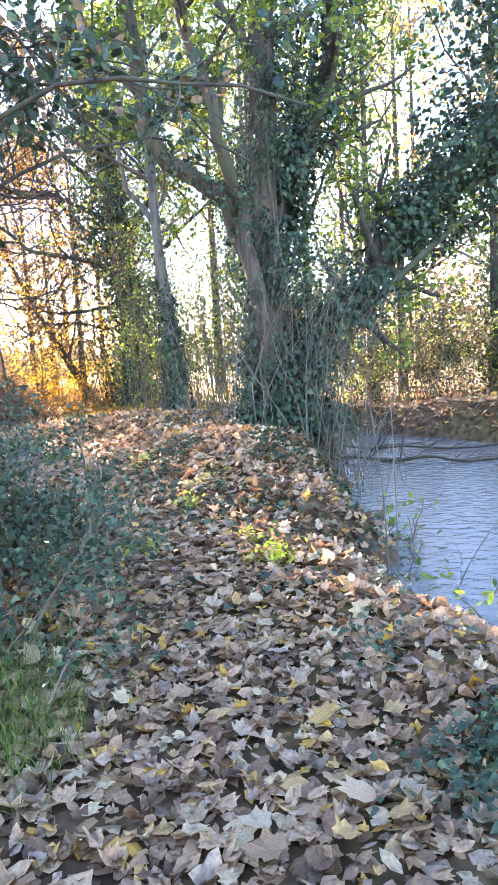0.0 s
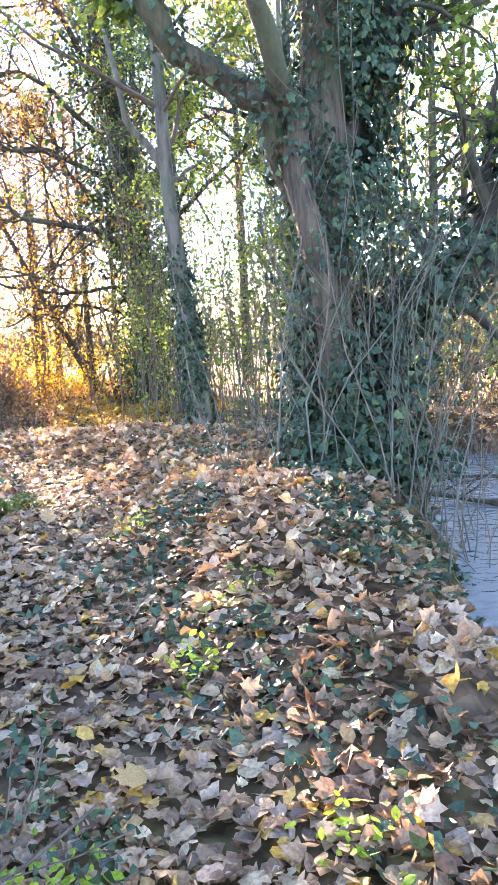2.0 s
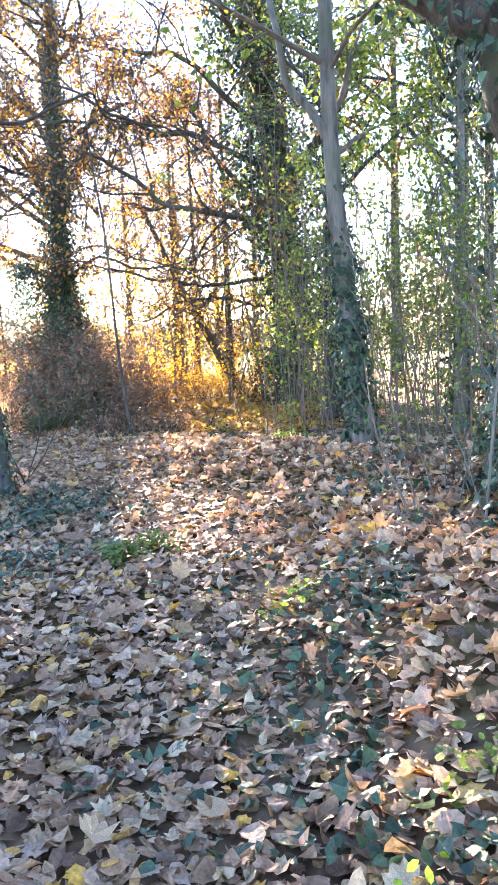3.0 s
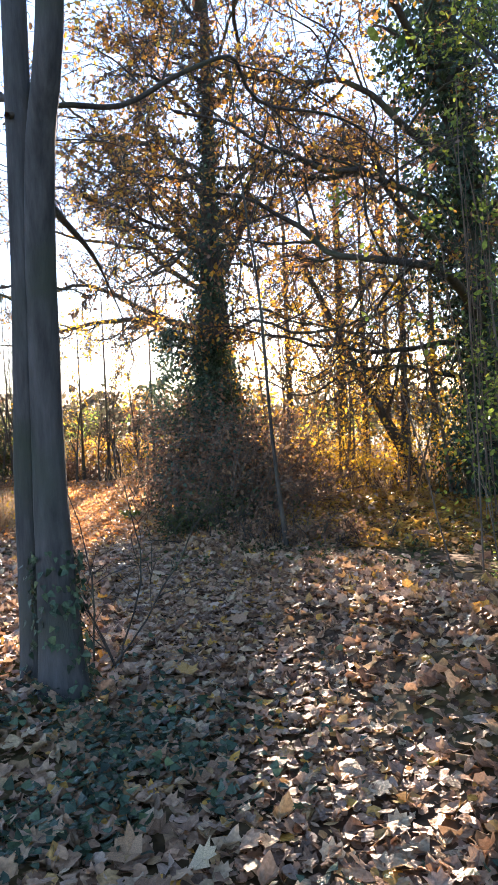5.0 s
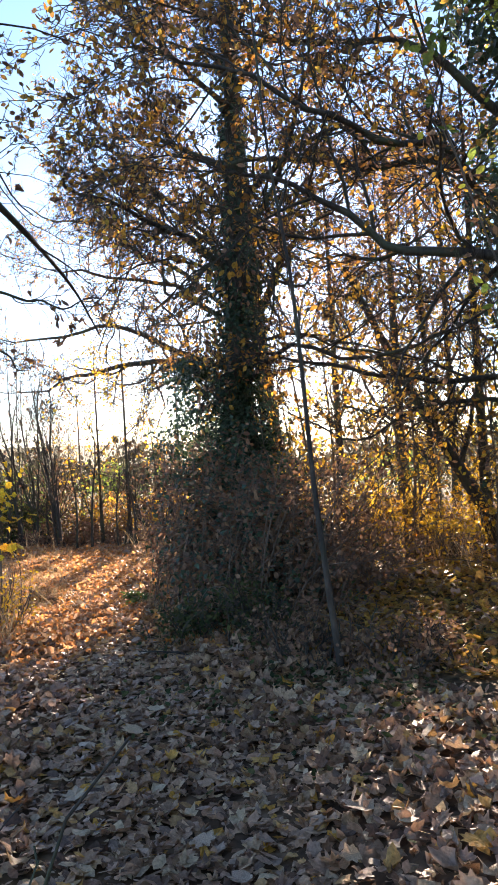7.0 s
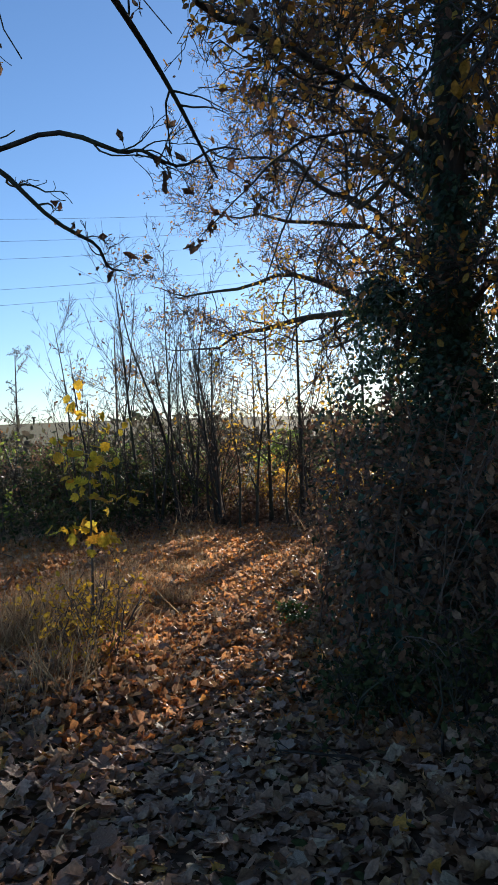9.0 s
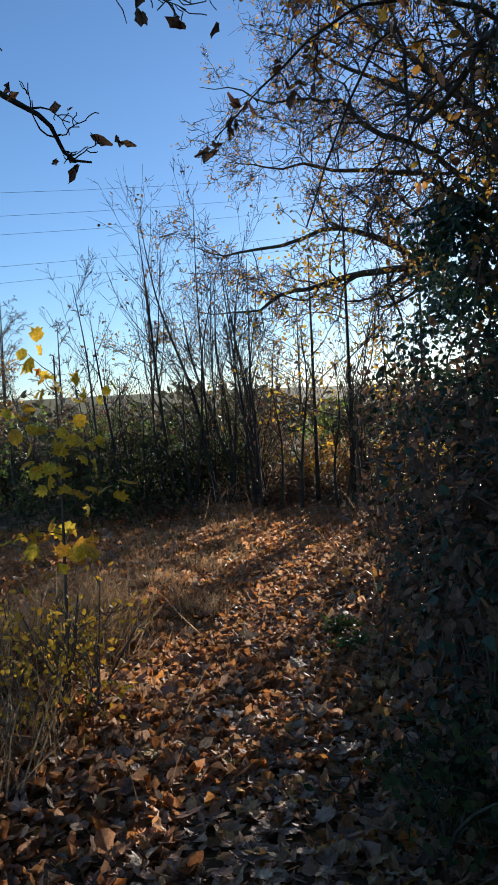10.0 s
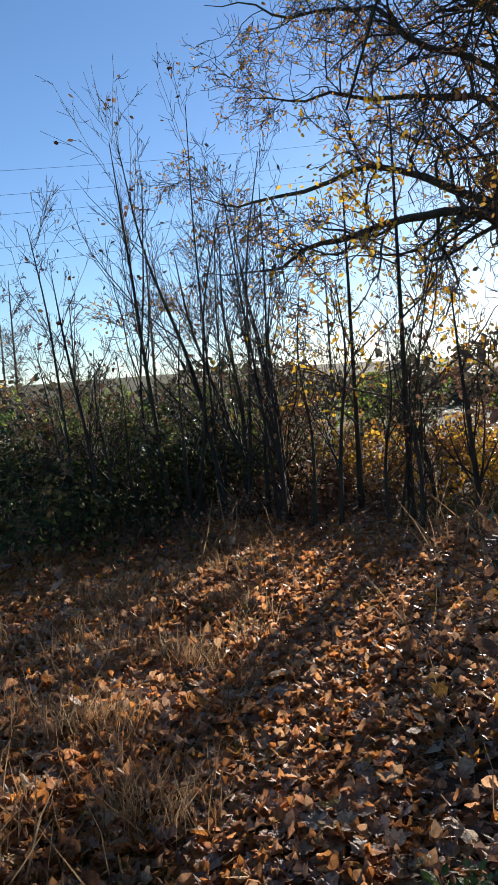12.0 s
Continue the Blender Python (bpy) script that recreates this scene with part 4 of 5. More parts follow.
def left_oak():
    rng = np.random.default_rng(62)
    x, y = -11.0, 12.2
    z = float(ground_z(x, y))
    tree = thing("bare_oak", (x, y, z), "bare oak with crooked boughs reaching over the clearing", "tree")
    trunk, tr = stem(tree, rng, "trunk", [(x, y, z - 0.2), (x, y, 2.5), (x + 0.1, y, 5.5), (x, y, 9)], 0.2, 0.07, BARK_DARK, 20, 10, 0.1)
    g, gl = Geo(), Geo()
    for pts, r in (([(x, y, 3.2), (x + 1.2, y + 1.5, 3.9), (x + 2.3, y + 2.6, 3.65), (x + 2.78, y + 3.15, 3.36), (x + 3.0, y + 3.75, 2.97)], 0.045),
                   ([(x, y, 3.6), (x + 1.5, y + 1.8, 3.8), (x + 2.6, y + 2.9, 3.55), (x + 3.3, y + 3.7, 3.67), (x + 3.65, y + 4.05, 3.66)], 0.03)):
        line, rad = stem(tree, rng, "bough", pts, r, 0.006, BARK_DARK, 36, 7, lump=0.1)
        P = branching(g, rng, line[None, 16:], rad[None, 16:], length(line) * 0.5, [(10, 8, 5, 60, 0.22, 0.32, 0.03, 0.2), (4, 6, 4, 55, 0.5, 0.36, 0.05, 0.3)], 0.0025)
        crown_leaves(gl, rng, OAK, P, 16, 0.09)
    part("brushwood", g, BARK_DARK, tree)
    part("foliage", gl, DEADLEAF, tree, "a few withered leaves")


left_oak()
shrub("bare_shrub", "thin bare shrub beside the grey tree", -4.25, 10.93, (0.2, 0.2, 1.2), 5, 6, DEADLEAF, 63, 0.07, OVAL, stems=BARK_DARK)

# holly, hazel and overhanging boughs at the start
shrub("holly_bush", "dark glossy holly and bramble bush beside the path", -1.45, 4.1, (0.62, 1.0, 1.15), 40, 13000, IVY, 41, 0.034, IVY_L)
shrub("holly_bush", "dark glossy holly and bramble bush beside the path", -2.55, 6.3, (0.5, 0.7, 0.8), 24, 3600, IVY, 42, 0.036, IVY_L)


def overhang():
    rng = np.random.default_rng(43)
    x, y = -1.9, 3.4
    z = float(ground_z(x, y))
    tree = thing("hazel", (x, y, z), "hazel with dark boughs and broad leaves hanging over the path", "tree")
    g, gl, gd = Geo(), Geo(), Geo()
    for i in range(9):
        a, h = rng.uniform(-0.5, 0.9), rng.uniform(2.3, 3.2)
        far = rng.uniform(1.0, 2.6)
        ex, ey = x + far * math.cos(a), y + far * math.sin(a) * 1.2
        line, rad = stem(tree, rng, "bough", [(x + rng.normal() * 0.1, y + rng.normal() * 0.1, z - 0.05), (x + 0.1 * far, y, 1.4), (x + 0.45 * far, y + 0.45 * (ey - y), h), (ex, ey, h - 0.1 + 0.1 * rng.normal())], 0.022, 0.006, BARK_DARK, 16, 6)
        P = branching(g, rng, line[None, 7:], rad[None, 7:], length(line), [(9, 6, 4, 55, 0.22, 0.15, 0.0, 0.05), (4, 4, 3, 50, 0.5, 0.2, -0.03, 0.2)], 0.002)
        P = P[((P[:, :, 2].min(1) > 2.5) | (P[:, :, 0].max(1) < -1.1)) & (P[:, :, 1].max(1) < 4.5)]
        if len(P):
            crown_leaves(gl, rng, OVAL, P, 210, 0.058, spread=0.04)
            crown_leaves(gd, rng, OVAL, P, 35, 0.058, spread=0.03)
    part("brushwood", g, BARK_DARK, tree)
    part("foliage", gl, IVY, tree, "dull green leaves")
    part("foliage", gd, DEADLEAF, tree, "withered brown leaves")


overhang()
# leafy hazels behind the bank trees
for i, (hx, hy, hz, hr) in enumerate([(-0.2, 13.2, 3.6, 1.0), (-1.7, 14.8, 4.6, 1.1), (0.6, 14.6, 4.4, 1.1), (-0.6, 16.5, 5.2, 1.4), (-2.2, 18.0, 5.5, 1.3), (1.6, 17.0, 4.4, 1.2), (-0.9, 19.5, 6.0, 1.5)]):
    shrub("hazel_clump", "tall hazel clump with yellow-green leaves", hx, hy, (hr, hr, hz), 26, 3000, GREEN, 140 + i, 0.06, OVAL, "hazel clumps", gap=-0.02)
wood_tree("woodland_tree", "woodland tree with yellow-green autumn leaves", -1.8, 17.5, 10, 201, BARK_GREY, GREEN, 3800, 900, 0.14, group="woodland trees")
wood_tree("woodland_tree", "woodland tree with yellow-green autumn leaves", 0.4, 18.5, 11, 202, BARK_GREY, GREEN, 3800, 1500, 0.16, group="woodland trees")
wood_tree("woodland_tree", "woodland tree with yellow-green autumn leaves", -3.8, 26.5, 11, 203, BARK_DARK, GREEN, 3000, 1500, 0.18, group="woodland trees")
wood_tree("woodland_tree", "woodland tree with orange autumn leaves", -7.5, 27.5, 9, 204, BARK_DARK, ORANGE, 1500, 0, 0.12, group="woodland trees")
wood_tree("woodland_tree", "woodland tree with yellow-green autumn leaves", 1.2, 22.0, 11, 205, BARK_GREY, GREEN, 2600, 600, 0.15, group="woodland trees")
wood_tree("woodland_tree", "woodland tree with yellow-green autumn leaves", -0.8, 24.5, 12, 206, BARK_GREY, ORANGE, 2200, 0, 0.15, group="woodland trees")
wood_tree("woodland_tree", "small tree with thin orange autumn leaves", -5.0, 23.8, 8.5, 207, BARK_DARK, ORANGE, 1300, 0, 0.1, reach=0.42, group="woodland trees")
for i, (tx, ty, th) in enumerate([(-10.0, 30.2, 9.5), (-8.6, 31.6, 10.5), (-6.9, 30.4, 10.0), (-5.2, 28.6, 9.5)]):
    wood_tree("woodland_tree", "bare-twigged woodland tree with thin brown leaves", tx, ty, th, 190 + i, BARK_DARK, (DEADLEAF, ORANGE)[i % 2], 2000, 0, 0.12, reach=0.42, n_limb=15, group="woodland trees")
wood_tree("woodland_tree", "small tree with thin orange autumn leaves", -6.4, 25.8, 8.0, 208, BARK_DARK, ORANGE, 1000, 0, 0.09, reach=0.42, group="woodland trees")
wood_tree("woodland_tree", "woodland tree with yellow-green autumn leaves", 0.2, 15.8, 8.5, 209, BARK_ASH, GREEN, 2600, 700, 0.09, reach=0.3, group="woodland trees")
# trees across the stream
for i, (tx, ty, th, tl, ti) in enumerate([(5.3, 16.2, 10, 1800, 2200), (2.9, 17.5, 9, 1300, 400), (7.6, 15, 10, 1500, 1500), (4.2, 20.5, 11, 1500, 0), (7.5, 21, 12, 1600, 0), (2.0, 23, 12, 1500, 600), (10, 18, 11, 1500, 900), (8.5, 10.5, 10, 1300, 1200)]):
    wood_tree("bank_tree", "autumn tree with thin yellow leaves on the far bank", tx, ty, th, 210 + i, BARK_DARK, GREEN if i % 2 else ORANGE, tl, ti, 0.13, reach=0.38, group="far bank trees", twigs=(7, 5))
for i in range(24):
    rr = random.Random(700 + i)
    shrub("bank_shrub", "grey-brown scrub on the far bank", 1.6 + 0.4 * i + rr.uniform(-0.4, 0.4), 15.4 - 0.1 * i + rr.uniform(-0.3, 2.6), (0.95, 0.8, rr.uniform(1.4, 3.1)), 12, 1500, (FAR, SCRUB, GREEN, FAR)[i % 4], 720 + i, 0.07, OVAL, "far bank scrub", gap=0.0)

# taller trees and hazels closing the view across the stream
for i, (tx, ty, th) in enumerate([(3.4, 25.5, 12), (6.0, 26.5, 13), (9.2, 25, 12), (1.2, 28.5, 13), (12.5, 23, 12), (4.8, 31, 14)]):
    wood_tree("bank_tree", "tall autumn tree with yellow-green leaves across the stream", tx, ty, th, 230 + i, BARK_GREY, (GREEN, ORANGE, GREEN)[i % 3], 2600, 0, 0.14, reach=0.4, size=0.11, n_limb=14, group="far bank trees", twigs=(7, 4))
for i, (hx, hy, hz) in enumerate([(2.6, 21.4, 4.6), (4.6, 23.0, 5.2), (6.6, 23.4, 4.4), (8.6, 22.2, 5.0), (10.8, 20.8, 4.4)]):
    shrub("hazel_clump", "tall hazel clump with yellow-green leaves across the stream", hx, hy, (1.5, 1.3, hz), 22, 1900, (FAR, GREEN)[i % 2], 240 + i, 0.09, OVAL, "hazel clumps", gap=-0.02)
# low brambles round the saplings' feet
for i, (hx, hy, hr, hz) in enumerate([(-14.4, 21.4, 0.8, 0.35), (-15.3, 21.0, 0.9, 0.5), (-14.3, 22.8, 0.8, 0.35), (-15.6, 22.0, 0.9, 0.5)]):
    shrub("bramble_bush", "low tangled bramble with withered brown leaves", hx, hy, (hr, hr, hz), 34, 800, (DEADLEAF, SCRUB)[i % 2], 250 + i, 0.06, OVAL, "brambles under the saplings", stems=BARK_DARK, gap=-0.05)

# hedge and scrub behind the sapling thicket
for i, (hx, hy, hr, hz) in enumerate([(-14.8, 20.4, 1.3, 1.1), (-17, 18.6, 1.7, 1.7), (-19.5, 16.8, 2, 2.0), (-16.8, 22.3, 1.7, 1.7), (-20.5, 20, 2, 2.1), (-14.6, 24.2, 1.1, 0.7), (-23, 17.5, 2, 2.4), (-19, 24, 1.8, 1.9), (-22.5, 14.5, 1.8, 2.0)]):
    shrub("scrub_bush", "dark leafy scrub bush behind the grass", hx, hy, (hr, hr, hz), 18, 2000, (SCRUB, GREEN, DEADLEAF)[i % 3], 50 + i, 0.085, OVAL, "scrub hedge")
for i in range(15):
    rr = random.Random(840 + i)
    u = i / 14
    shrub("hedge_bush", "dense dark bramble and thorn hedge behind the saplings", -21.0 + 5.2 * u + rr.uniform(-0.4, 0.4), 19.4 + 5.4 * u + rr.uniform(-0.4, 0.4), (1.0, 0.9, rr.uniform(1.45, 1.95)), 22, 2300, (SCRUB, IVY, SCRUB, GREEN, DEADLEAF)[i % 5], 840 + i, 0.075, OVAL, "scrub hedge", stems=BARK_DARK, gap=-0.3)
for i, (hx, hy) in enumerate([(-12.6, 25.4), (-13.6, 25.6), (-11.6, 25.6), (-12.2, 26.8), (-10.6, 26.6), (-14.6, 26.0), (-15.4, 25.4), (-13.4, 26.8), (-14.4, 27.2), (-11.4, 27.0), (-15.8, 26.6), (-9.8, 25.8)]):
    shrub("golden_shrub", "golden autumn undergrowth lit from behind", hx, hy, (0.95, 0.7, 1.15), 16, 1000, (YELLOW, ORANGE, DEADLEAF)[i % 3], 1855 + i, 0.075, OVAL, "golden undergrowth")
for i, (hx, hy, hh) in enumerate([(-12.9, 24.2, 5.2), (-12.0, 25.0, 4.8), (-14.0, 24.6, 4.6)]):
    wood_tree("young_tree", "young tree with thin yellow-brown autumn leaves", hx, hy, hh, 865 + i, BARK_DARK, (YELLOW, ORANGE)[i % 2], 420, 0, 0.045, 0.36, low=0.3, n_limb=11, group="young yellow trees", twigs=(6, 4))
for i in range(15):
    rr = random.Random(860 + i)
    shrub("scrub_bush", "brown thorn scrub at the field's edge", -27 + 19 * i / 14 + rr.uniform(-0.5, 0.5), 22.5 + 11.5 * i / 14 + rr.uniform(-0.8, 1.5), (1.5, 1.3, rr.uniform(1.5, 2.3)), 10, 1300, (DEADLEAF, GREEN, FAR)[i % 3], 870 + i, 0.11, OVAL, "scrub hedge", gap=-0.2)
for i in range(18):
    rr = random.Random(900 + i)
    shrub("golden_shrub", "golden autumn undergrowth lit from behind", -3.0 - 5.5 * rr.random(), 20.6 + 4.0 * rr.random(), (0.8, 0.7, rr.uniform(0.8, 1.7)), 12, 700, YELLOW, 70 + i, 0.075, OVAL, "golden undergrowth")
for i in range(4):
    rr = random.Random(950 + i)
    wood_tree("scrub_tree", "small bare tree at the field edge", -19.5 - 6 * i / 3 + rr.uniform(-1, 1), 29 - 6 * i / 3 + rr.uniform(-1.5, 4), rr.uniform(3.5, 5.5), 960 + i, BARK_TWIG, ORANGE, 260, 0, 0.05, 0.42, low=0.15, n_limb=8, group="field edge trees")


def yellow_sapling():
    rng = np.random.default_rng(90)
    x, y = -8.75, 16.1
    z = float(ground_z(x, y))
    s = thing("maple_sapling", (x, y, z), "young maple with bright yellow leaves in dry grass", "sapling")
    line, rad = stem(s, rng, "stem", [(x, y, z - 0.05), (x + 0.03, y, 0.9), (x, y + 0.03, 1.6), (x + 0.04, y, 2.15)], 0.012, 0.004, BARK_TWIG, 14, 6)
    g = Geo()
    twigs = []
    for k in range(11):
        a, h = k * 2.4, 1.0 + 0.105 * k
        base = np.array([[np.interp(h, line[:, 2], line[:, 0]), np.interp(h, line[:, 2], line[:, 1]), h]])
        twigs.append(grow(rng, base, unit(np.array([[math.cos(a), math.sin(a), 0.55]])), np.array([0.34 - 0.012 * k]), 6, 0.1, 0.0))
    P = np.concatenate(twigs)
    tubes(g, P, np.full((len(P), 6), 0.003) * np.linspace(1, 0.5, 6), 4)
    part("brushwood", g, BARK_TWIG, s)
    for i in range(88):
        gl = Geo()
        at = P[i % 11, 2 + (i // 11) % 4] + rng.normal(size=3) * 0.045
        scatter(gl, rng, MAPLE, at[None], rand_dirs(rng, 1, 0.5), rng.normal(size=(1, 3)) - [[0, 0, 0.5]], 0.085 * rng.uniform(0.7, 1.3, 1))
        part("leaf", gl, YELLOW_ONE, s)


yellow_sapling()
shrub("yellow_shrub", "low yellow-leaved shrub in dry grass", -8.6, 15.9, (0.42, 0.45, 0.72), 14, 620, YELLOW, 91, 0.042)
shrub("yellow_shrub", "low yellow-leaved shrub in dry grass", -9.4, 16.2, (0.4, 0.4, 0.6), 10, 150, YELLOW, 92, 0.06)


# logs and sticks
def log(name, label, pts, r0, r1, seed, n=6, bark=BARK_DARK):
    rng = np.random.default_rng(seed)
    o = thing(name, pts[0], label, "log")
    line, rad = stem(o, rng, "stem", pts, r0, r1, bark, 16, 8, lump=0.1)
    g = Geo()
    branching(g, rng, line[None], rad[None], length(line), [(n, 6, 4, 50, 0.3, 0.15, 0.03, 0.1), (3, 4, 3, 45, 0.5, 0.15, 0.0, 0.2)], 0.0016)
    part("brushwood", g, bark, o)


log("fallen_branch", "dark waterlogged branch lying across the stream", [(1.2, 10.9, -0.02), (1.6, 10.8, -0.06), (2.0, 10.5, -0.09), (2.5, 10.5, -0.05), (2.9, 10.2, -0.1), (3.7, 10.1, -0.04), (4.6, 9.7, 0.08)], 0.03, 0.012, 81, 14)
log("fallen_branch", "dark waterlogged branch lying across the stream", [(1.4, 12.0, 0.0), (1.9, 12.05, -0.1), (2.4, 11.7, -0.05), (3.0, 11.6, -0.1), (3.6, 11.2, -0.04), (4.2, 11.2, 0.12)], 0.022, 0.01, 82, 12)
for i, (sx, sy, h, dx) in enumerate([(0.92, 5.15, 1.35, -0.08), (1.0, 5.25, 1.5, 0.0), (1.25, 5.0, 0.9, 0.5), (1.35, 4.6, 0.8, 0.35), (1.05, 6.3, 0.9, 0.2), (1.0, 7.2, 1.1, 0.15), (0.9, 7.9, 1.2, 0.25)]):
    z = float(ground_z(sx, sy))
    log("bank_shoot", "thin upright shoot on the stream bank", [(sx, sy, z - 0.05), (sx + dx * 0.3, sy, z + h * 0.5), (sx + dx, sy + 0.1, z + h)], 0.007, 0.003, 83 + i, 2, BARK_PALE)


for i, (sx, sy, h) in enumerate([(1.2, 5.1, 0.5), (1.42, 4.4, 0.45), (1.1, 6.0, 0.5), (1.25, 3.7, 0.4)]):
    shrub("bank_plant", "leafy green plant leaning over the stream bank", sx, sy, (0.3, 0.35, h), 9, 80, GREEN, 470 + i, 0.075, OVAL, "bank plants", stems=BARK_TWIG)


# ground plants
def ground_cover(name, label, category, mat, shapes, n, centre, spread, size, seed, up=0.08):
    rng = np.random.default_rng(seed)
    x, y = centre[0] + rng.normal(size=n) * spread[0], centre[1] + rng.normal(size=n) * spread[1]
    clump = np.array([noise.noise(Vector((a * 1.6, b * 1.6, seed))) for a, b in zip(x, y)])
    k = (clump > 0.0) if n > 400 else clump > -2
    k &= (stream_side(x, y) < 0.1)
    x, y = x[k], y[k]
    n = len(x)
    g = Geo()
    scatter(g, rng, shapes, at_ground(x, y, 0.015) + np.stack([x * 0, x * 0, rng.uniform(0, up, n)], 1), rand_dirs(rng, n, 2.2), rng.normal(size=(n, 3)) * [1, 1, 0.3], size * rng.uniform(0.6, 1.3, n))
    return tagged(part(name, g, mat), label, category, kind="stuff")


def grass(name, label, mat, n, centre, spread, size, seed, keep=None):
    rng = np.random.default_rng(seed)
    x, y = centre[0] + rng.normal(size=n) * spread[0], centre[1] + rng.normal(size=n) * spread[1]
    k = np.array([noise.noise(Vector((a * 1.3, b * 1.3, seed))) for a, b in zip(x, y)]) > (0.02 if n > 1000 else -2)
    if keep:
        k &= keep(x, y)
    x, y = x[k], y[k]
    n = len(x)
    g = Geo()
    lean = rng.normal(size=(n, 3)) * [0.5, 0.5, 0] + [0, 0, 1]
    scatter(g, rng, BLADE, at_ground(x, y, -0.01), rng.normal(size=(n, 3)) * [1, 1, 0.1], lean, size * rng.uniform(0.5, 1.3, n))
    return tagged(part(name, g, mat), label, "grass", kind="stuff")


off_path = lambda x, y: np.abs(x - np.interp(y, PATH_Y, PATH_X)) > 0.5
ground_cover("ground_ivy", "ivy creeping over the leafy bank", "ivy", IVY, IVY_L, 9500, (0.0, 8.2), (0.7, 1.7), 0.052, 311)
ground_cover("ground_ivy", "ivy creeping over the leafy bank", "ivy", IVY, IVY_L, 4600, (0.88, 2.8), (0.2, 0.55), 0.036, 312, 0.16)
ground_cover("ground_ivy", "green weeds and ivy beside the grey tree", "weeds", IVY, IVY_L, 1300, (-3.6, 10.2), (0.4, 0.5), 0.045, 316, 0.1)
ground_cover("ground_ivy", "ivy creeping under the trees", "ivy", IVY, IVY_L, 3200, (-3.4, 9.3), (0.55, 0.9), 0.05, 313)
ground_cover("ground_ivy", "ivy creeping at the thicket's edge", "ivy", SCRUB, OVAL, 1100, (-4.6, 15.0), (0.9, 0.5), 0.055, 314)
ground_cover("ground_ivy", "small weeds at the path's edge", "weeds", SCRUB, OVAL, 1500, (-3.0, 15.5), (1.4, 1.6), 0.055, 315)
for i, (px_, py_, n_, m_) in enumerate([(0.12, 4.68, 110, LIME), (0.0, 5.05, 45, LIME), (-0.55, 6.1, 60, LIME), (-1.12, 8.05, 60, LIME), (-0.35, 6.6, 60, GREEN), (-2.34, 8.87, 330, GRASS), (-2.2, 9.15, 200, GRASS), (-8.68, 18.36, 300, GRASS), (-8.3, 18.0, 260, GRASS), (-2.1, 14.0, 200, LIME), (-1.7, 13.2, 160, GREEN), (1.05, 4.4, 70, GREEN), (1.2, 5.0, 60, GREEN), (-0.8, 4.9, 50, LIME)]):
    ground_cover("green_plant", "small bright green plant among fallen leaves", "plant", m_, OVAL, n_, (px_, py_), (0.07, 0.07), 0.042, 320 + i, 0.12)
grass("grass_tuft", "green grass tuft at the path's edge", GRASS, 700, (-0.9, 2.7), (0.13, 0.25), 0.2, 341)
grass("grass_tuft", "green grass tuft at the path's edge", GRASS, 400, (-1.1, 3.2), (0.15, 0.3), 0.22, 342)
grass("dry_grass", "dry straw-coloured grass beside the path", STRAW, 9000, (-11.0, 17.6), (1.3, 1.4), 0.24, 343, lambda x, y: off_path(x, y) & (x < np.interp(y, PATH_Y, PATH_X)))
grass("dry_grass", "dry straw-coloured grass by the saplings", STRAW, 4500, (-14.3, 20.4), (1.9, 1.0), 0.26, 344, off_path)
grass("dry_grass", "dry brown grass beside the path", STRAW, 5000, (-9.3, 15.8), (0.6, 0.7), 0.42, 345, lambda x, y: off_path(x, y) & (x < np.interp(y, PATH_Y, PATH_X) - 0.6))
grass("dry_grass", "dry golden grass in the clearing", STRAW, 10000, (-6, 24.5), (3.5, 2.0), 0.6, 346, off_path)
for i, (gx, gy, gs) in enumerate([(-9.9, 18.0, 0.26), (-10.6, 18.3, 0.2), (-11.2, 19.3, 0.24), (-12.6, 19.7, 0.22), (-10.2, 17.3, 0.28), (-11.9, 20.3, 0.2), (-9.6, 17.2, 0.2)]):
    grass("grass_tuft", "tuft of dry golden grass among the leaves", STRAW, 260, (gx, gy), (0.13, 0.12), gs, 360 + i)
for i, (gx, gy) in enumerate([(-9.7, 17.75), (-10.1, 18.7), (-11.6, 20.0), (-11.2, 20.9), (-12.6, 21.4)]):
    grass("grass_tuft", "short green grass tuft among the leaves", GRASS, 220, (gx, gy), (0.14, 0.12), 0.11, 370 + i)
grass("dry_grass", "dry grass at the thicket's edge", STRAW, 500, (-7.9, 18.4), (0.25, 0.7), 0.2, 347, off_path)


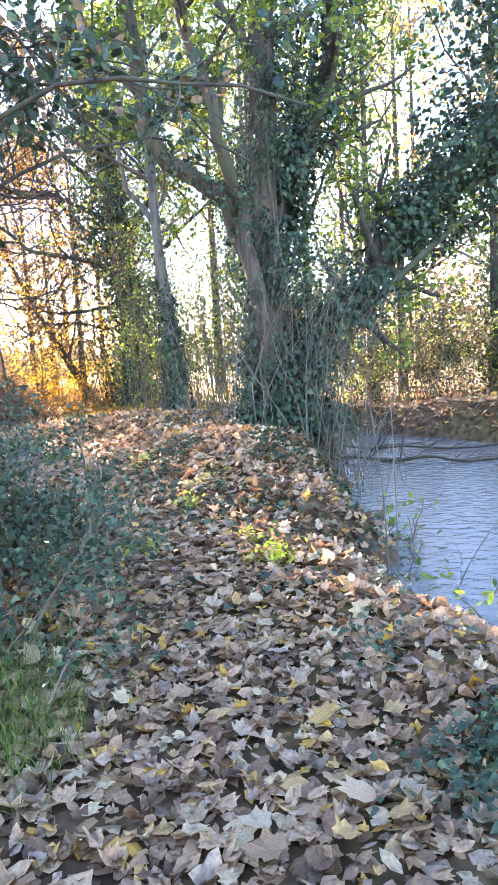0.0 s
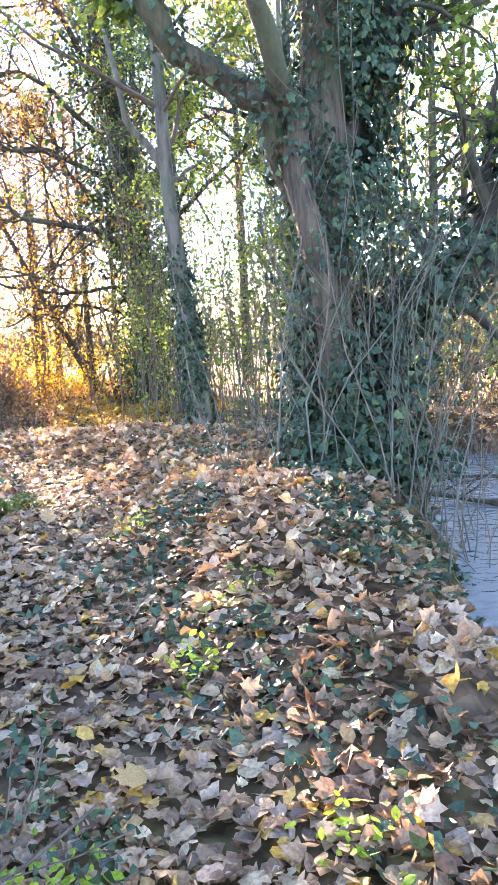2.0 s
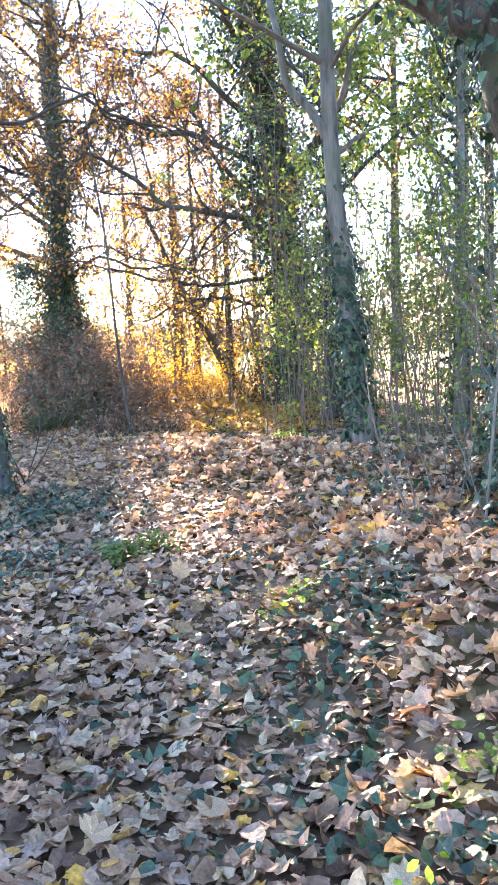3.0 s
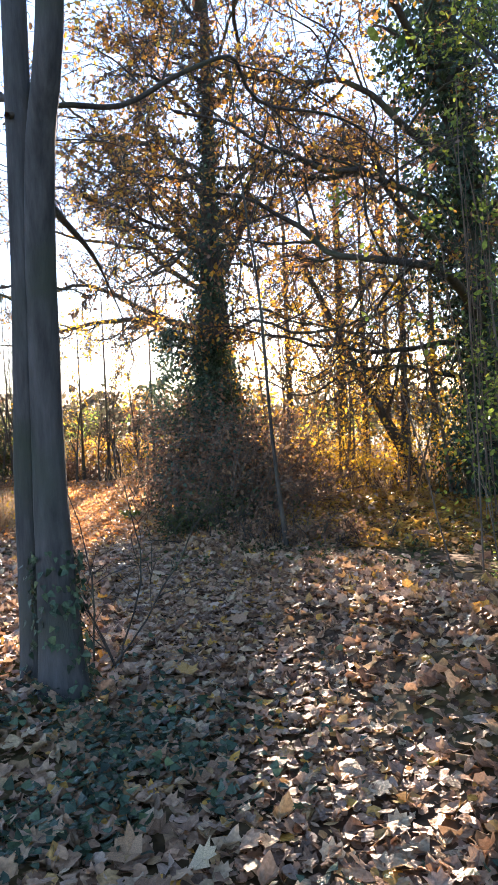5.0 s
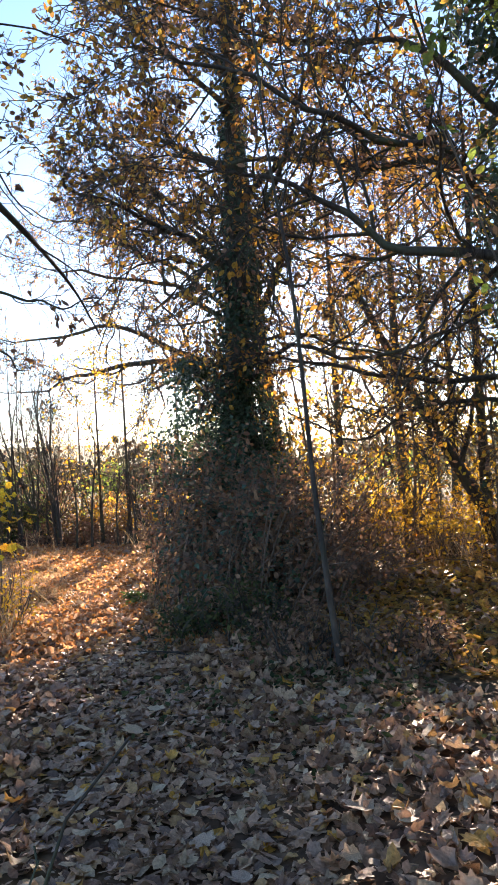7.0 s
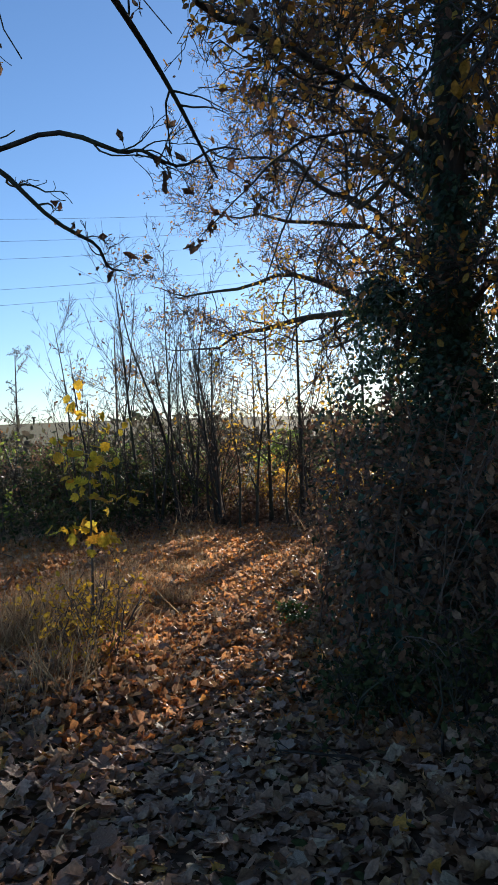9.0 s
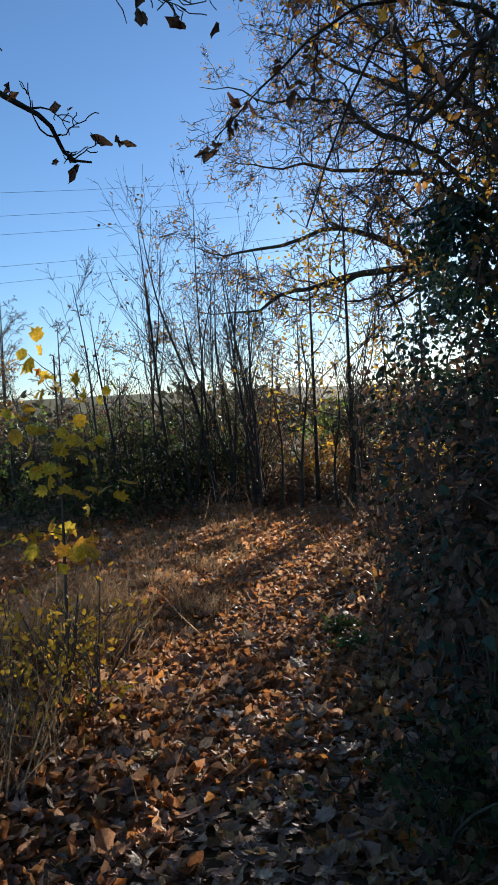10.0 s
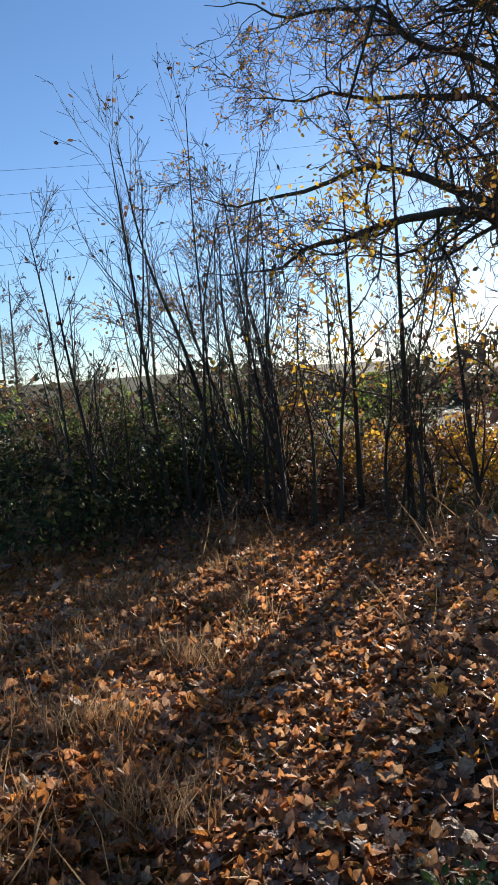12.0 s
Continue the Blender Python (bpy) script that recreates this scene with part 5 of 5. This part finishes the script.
# the far country
def far_woods():
    rng = np.random.default_rng(401)
    g = Geo()
    n = 260
    a, d = rng.uniform(0, 2 * np.pi, n), rng.uniform(75, 240, n)
    for i in range(n):
        c = np.array([d[i] * math.sin(a[i]), 15 + d[i] * math.cos(a[i])])
        h = rng.uniform(2.0, 5.5)
        k = 45
        p = rand_dirs(rng, k)
        pos = np.stack([c[0] + p[:, 0] * h * 0.9, c[1] + p[:, 1] * h * 0.9, float(ground_z(c[0], c[1])) + h * 0.5 + p[:, 2] * h * 0.5], 1)
        scatter(g, rng, OVAL, pos, rand_dirs(rng, k), rand_dirs(rng, k), h * 0.28 * rng.uniform(0.5, 1.3, k))
    for i in range(150):
        yaw, far = radians(5 + 85 * i / 149), rng.uniform(56, 66)
        c = np.array([-far * math.sin(yaw), 12 + far * math.cos(yaw)])
        h, k = rng.uniform(1.2, 2.6) + 2.2 * (rng.uniform() > 0.8), 60
        p = rand_dirs(rng, k)
        pos = np.stack([c[0] + p[:, 0] * 1.6, c[1] + p[:, 1] * 1.6, 0.3 + h * 0.5 + p[:, 2] * h * 0.5], 1)
        scatter(g, rng, OVAL, pos, rand_dirs(rng, k), rand_dirs(rng, k), 0.6 * rng.uniform(0.5, 1.3, k))
    for i in range(110):
        yaw, far = radians(-42 + 44 * i / 109), rng.uniform(44, 60)
        c = np.array([-far * math.sin(yaw), 12 + far * math.cos(yaw)])
        h, k = rng.uniform(4, 9), 150
        p = rand_dirs(rng, k)
        pos = np.stack([c[0] + p[:, 0] * 2.0, c[1] + p[:, 1] * 2.0, 0.2 + h * 0.5 + p[:, 2] * h * 0.55], 1)
        scatter(g, rng, OVAL, pos, rand_dirs(rng, k), rand_dirs(rng, k), 0.5 * rng.uniform(0.4, 1.3, k))
    tagged(part("far_woods", g, FAR), "distant hedges and small woods beyond the field", "woods", kind="stuff")


far_woods()
for i, (fx, fy, fh) in enumerate([(-58, 42, 11), (-62, 44, 10.5), (-61, 39.5, 11.5), (-60, 36, 10), (-66, 45, 11), (-56, 45.5, 9)]):
    wood_tree("far_tree", "tall bare tree in the distance", fx, fy, fh, 420 + i, BARK_TWIG, ORANGE, 0, 0, 0.12, 0.34, low=0.08, n_limb=16, group="distant bare trees", twigs=(6, 4), tip=0.016)
for i, (h0, h1) in enumerate([(31, 34), (28, 30.5), (25.3, 28), (21, 23.4), (18.8, 21)]):
    gl = Geo()
    u = np.linspace(-1, 1, 41)
    mid, along = np.array([-103.0, 62.0]), np.array([0.22, 1.0])
    line = np.stack([mid[0] + u * 260 * along[0], mid[1] + 18 + u * 260 * along[1], (h0 + h1) / 2 + 4 + u * 42 + 30 * (u ** 2)], 1)
    tubes(gl, line[None], np.full((1, 41), 0.022), 4)
    tagged(part("power_line", gl, WIRE), "thin dark power line across the sky", "cable", "power lines")

# fallen leaves
def litter(n, area, size, seed, shapes, keep, tilt=0.34):
    rng = np.random.default_rng(seed)
    x, y = rng.uniform(area[0], area[1], n), rng.uniform(area[2], area[3], n)
    k = keep(x, y) & (stream_side(x, y) < -0.15)
    x, y = x[k], y[k]
    n = len(x)
    g = Geo()
    nrm = rng.normal(size=(n, 3)) * tilt + [0, 0, 1]
    tip = rng.normal(size=(n, 3)) * [1, 1, 0.15]
    scatter(g, rng, shapes, at_ground(x, y, 0.012) + np.stack([x * 0, x * 0, rng.uniform(0, 0.035, n)], 1), nrm, tip, size * rng.uniform(0.4, 1.3, n))
    return g


def off_path2(x, y):
    return np.abs(x - np.interp(y, PATH_Y, PATH_X))


def near_path(lo, hi):
    return lambda x, y: (np.abs(x - np.interp(y, PATH_Y, PATH_X)) < hi) & (np.abs(x - np.interp(y, PATH_Y, PATH_X)) >= lo)


lit = tagged(part("leaf_litter", litter(230000, (-14, 3, -5, 24), 0.09, 301, MAPLE[:4] + CRUMPLED, near_path(0.75, 2.8), 0.42), LITTER), "thick carpet of dry brown fallen leaves", "leaves", kind="stuff")
tagged(part("leaf_litter", litter(80000, (-30, 14, -14, 40), 0.15, 302, OVAL, lambda x, y: (off_path2(x, y) > 2.8) & (np.random.default_rng(1).uniform(size=len(x)) < np.exp(-np.maximum(off_path2(x, y) - 4, 0) / 5))), LITTER), "dry brown fallen leaves under the trees", "leaves", kind="stuff")
in_gold = lambda x, y: (np.hypot((x + 3.6) / 2.6, (y - 19) / 3.6) < 1)
tagged(part("leaf_litter", litter(30000, (-14, 0, 14, 24), 0.12, 303, OAK, in_gold), LITTER_GOLD), "golden fallen leaves in the sun", "leaves", kind="stuff")
tagged(part("leaf_litter", litter(9000, (1.5, 11, 10, 20), 0.14, 304, OVAL, lambda x, y: x > -9), LITTER), "dry brown fallen leaves on the far bank", "leaves", kind="stuff")
tagged(part("leaf_litter", litter(100000, (-13, 3, -2, 22), 0.075, 306, OVAL, near_path(0, 1.3)), LITTER), "small broken leaves trodden into the path", "leaves", kind="stuff")
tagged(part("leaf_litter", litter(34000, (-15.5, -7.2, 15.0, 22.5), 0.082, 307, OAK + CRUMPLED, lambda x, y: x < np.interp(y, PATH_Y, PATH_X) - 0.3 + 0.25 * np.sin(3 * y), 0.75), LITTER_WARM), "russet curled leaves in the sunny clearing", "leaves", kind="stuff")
tagged(part("leaf_litter", litter(250000, (-14, 3, -5, 24), 0.082, 308, MAPLE[:4] + CRUMPLED, near_path(0, 0.75), 0.2), LITTER), "trodden brown leaves covering the path", "leaves", kind="stuff")
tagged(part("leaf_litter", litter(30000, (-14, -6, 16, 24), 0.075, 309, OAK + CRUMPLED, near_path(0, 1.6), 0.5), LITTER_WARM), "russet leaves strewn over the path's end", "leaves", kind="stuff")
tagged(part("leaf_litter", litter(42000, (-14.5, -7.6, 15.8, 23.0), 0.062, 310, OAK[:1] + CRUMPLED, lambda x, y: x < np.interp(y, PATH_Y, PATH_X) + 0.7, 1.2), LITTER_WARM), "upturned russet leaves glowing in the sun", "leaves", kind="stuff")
# single large leaves on the path
rng = np.random.default_rng(305)
leaf_meshes = []
for v, f in MAPLE:
    g = Geo()
    g.add(v, f)
    me = g.mesh("fallen_leaf", False)
    me.materials.append(LITTER_ONE)
    leaf_meshes.append(me)
for i in range(290):
    y = 1.2 + 18.5 * rng.uniform()
    x = float(np.interp(y, PATH_Y, PATH_X)) + rng.normal() * 0.75
    if stream_side(x, y) > -0.3:
        continue
    ob = new("fallen_leaf", leaf_meshes[i % len(leaf_meshes)])
    ob.matrix_world = pose(x, y, float(ground_z(x, y)) + 0.05, rng.normal() * 14, rng.normal() * 14, rng.uniform(0, 360)) @ Matrix.Scale(rng.uniform(0.09, 0.16), 4)
    ob.parent = lit
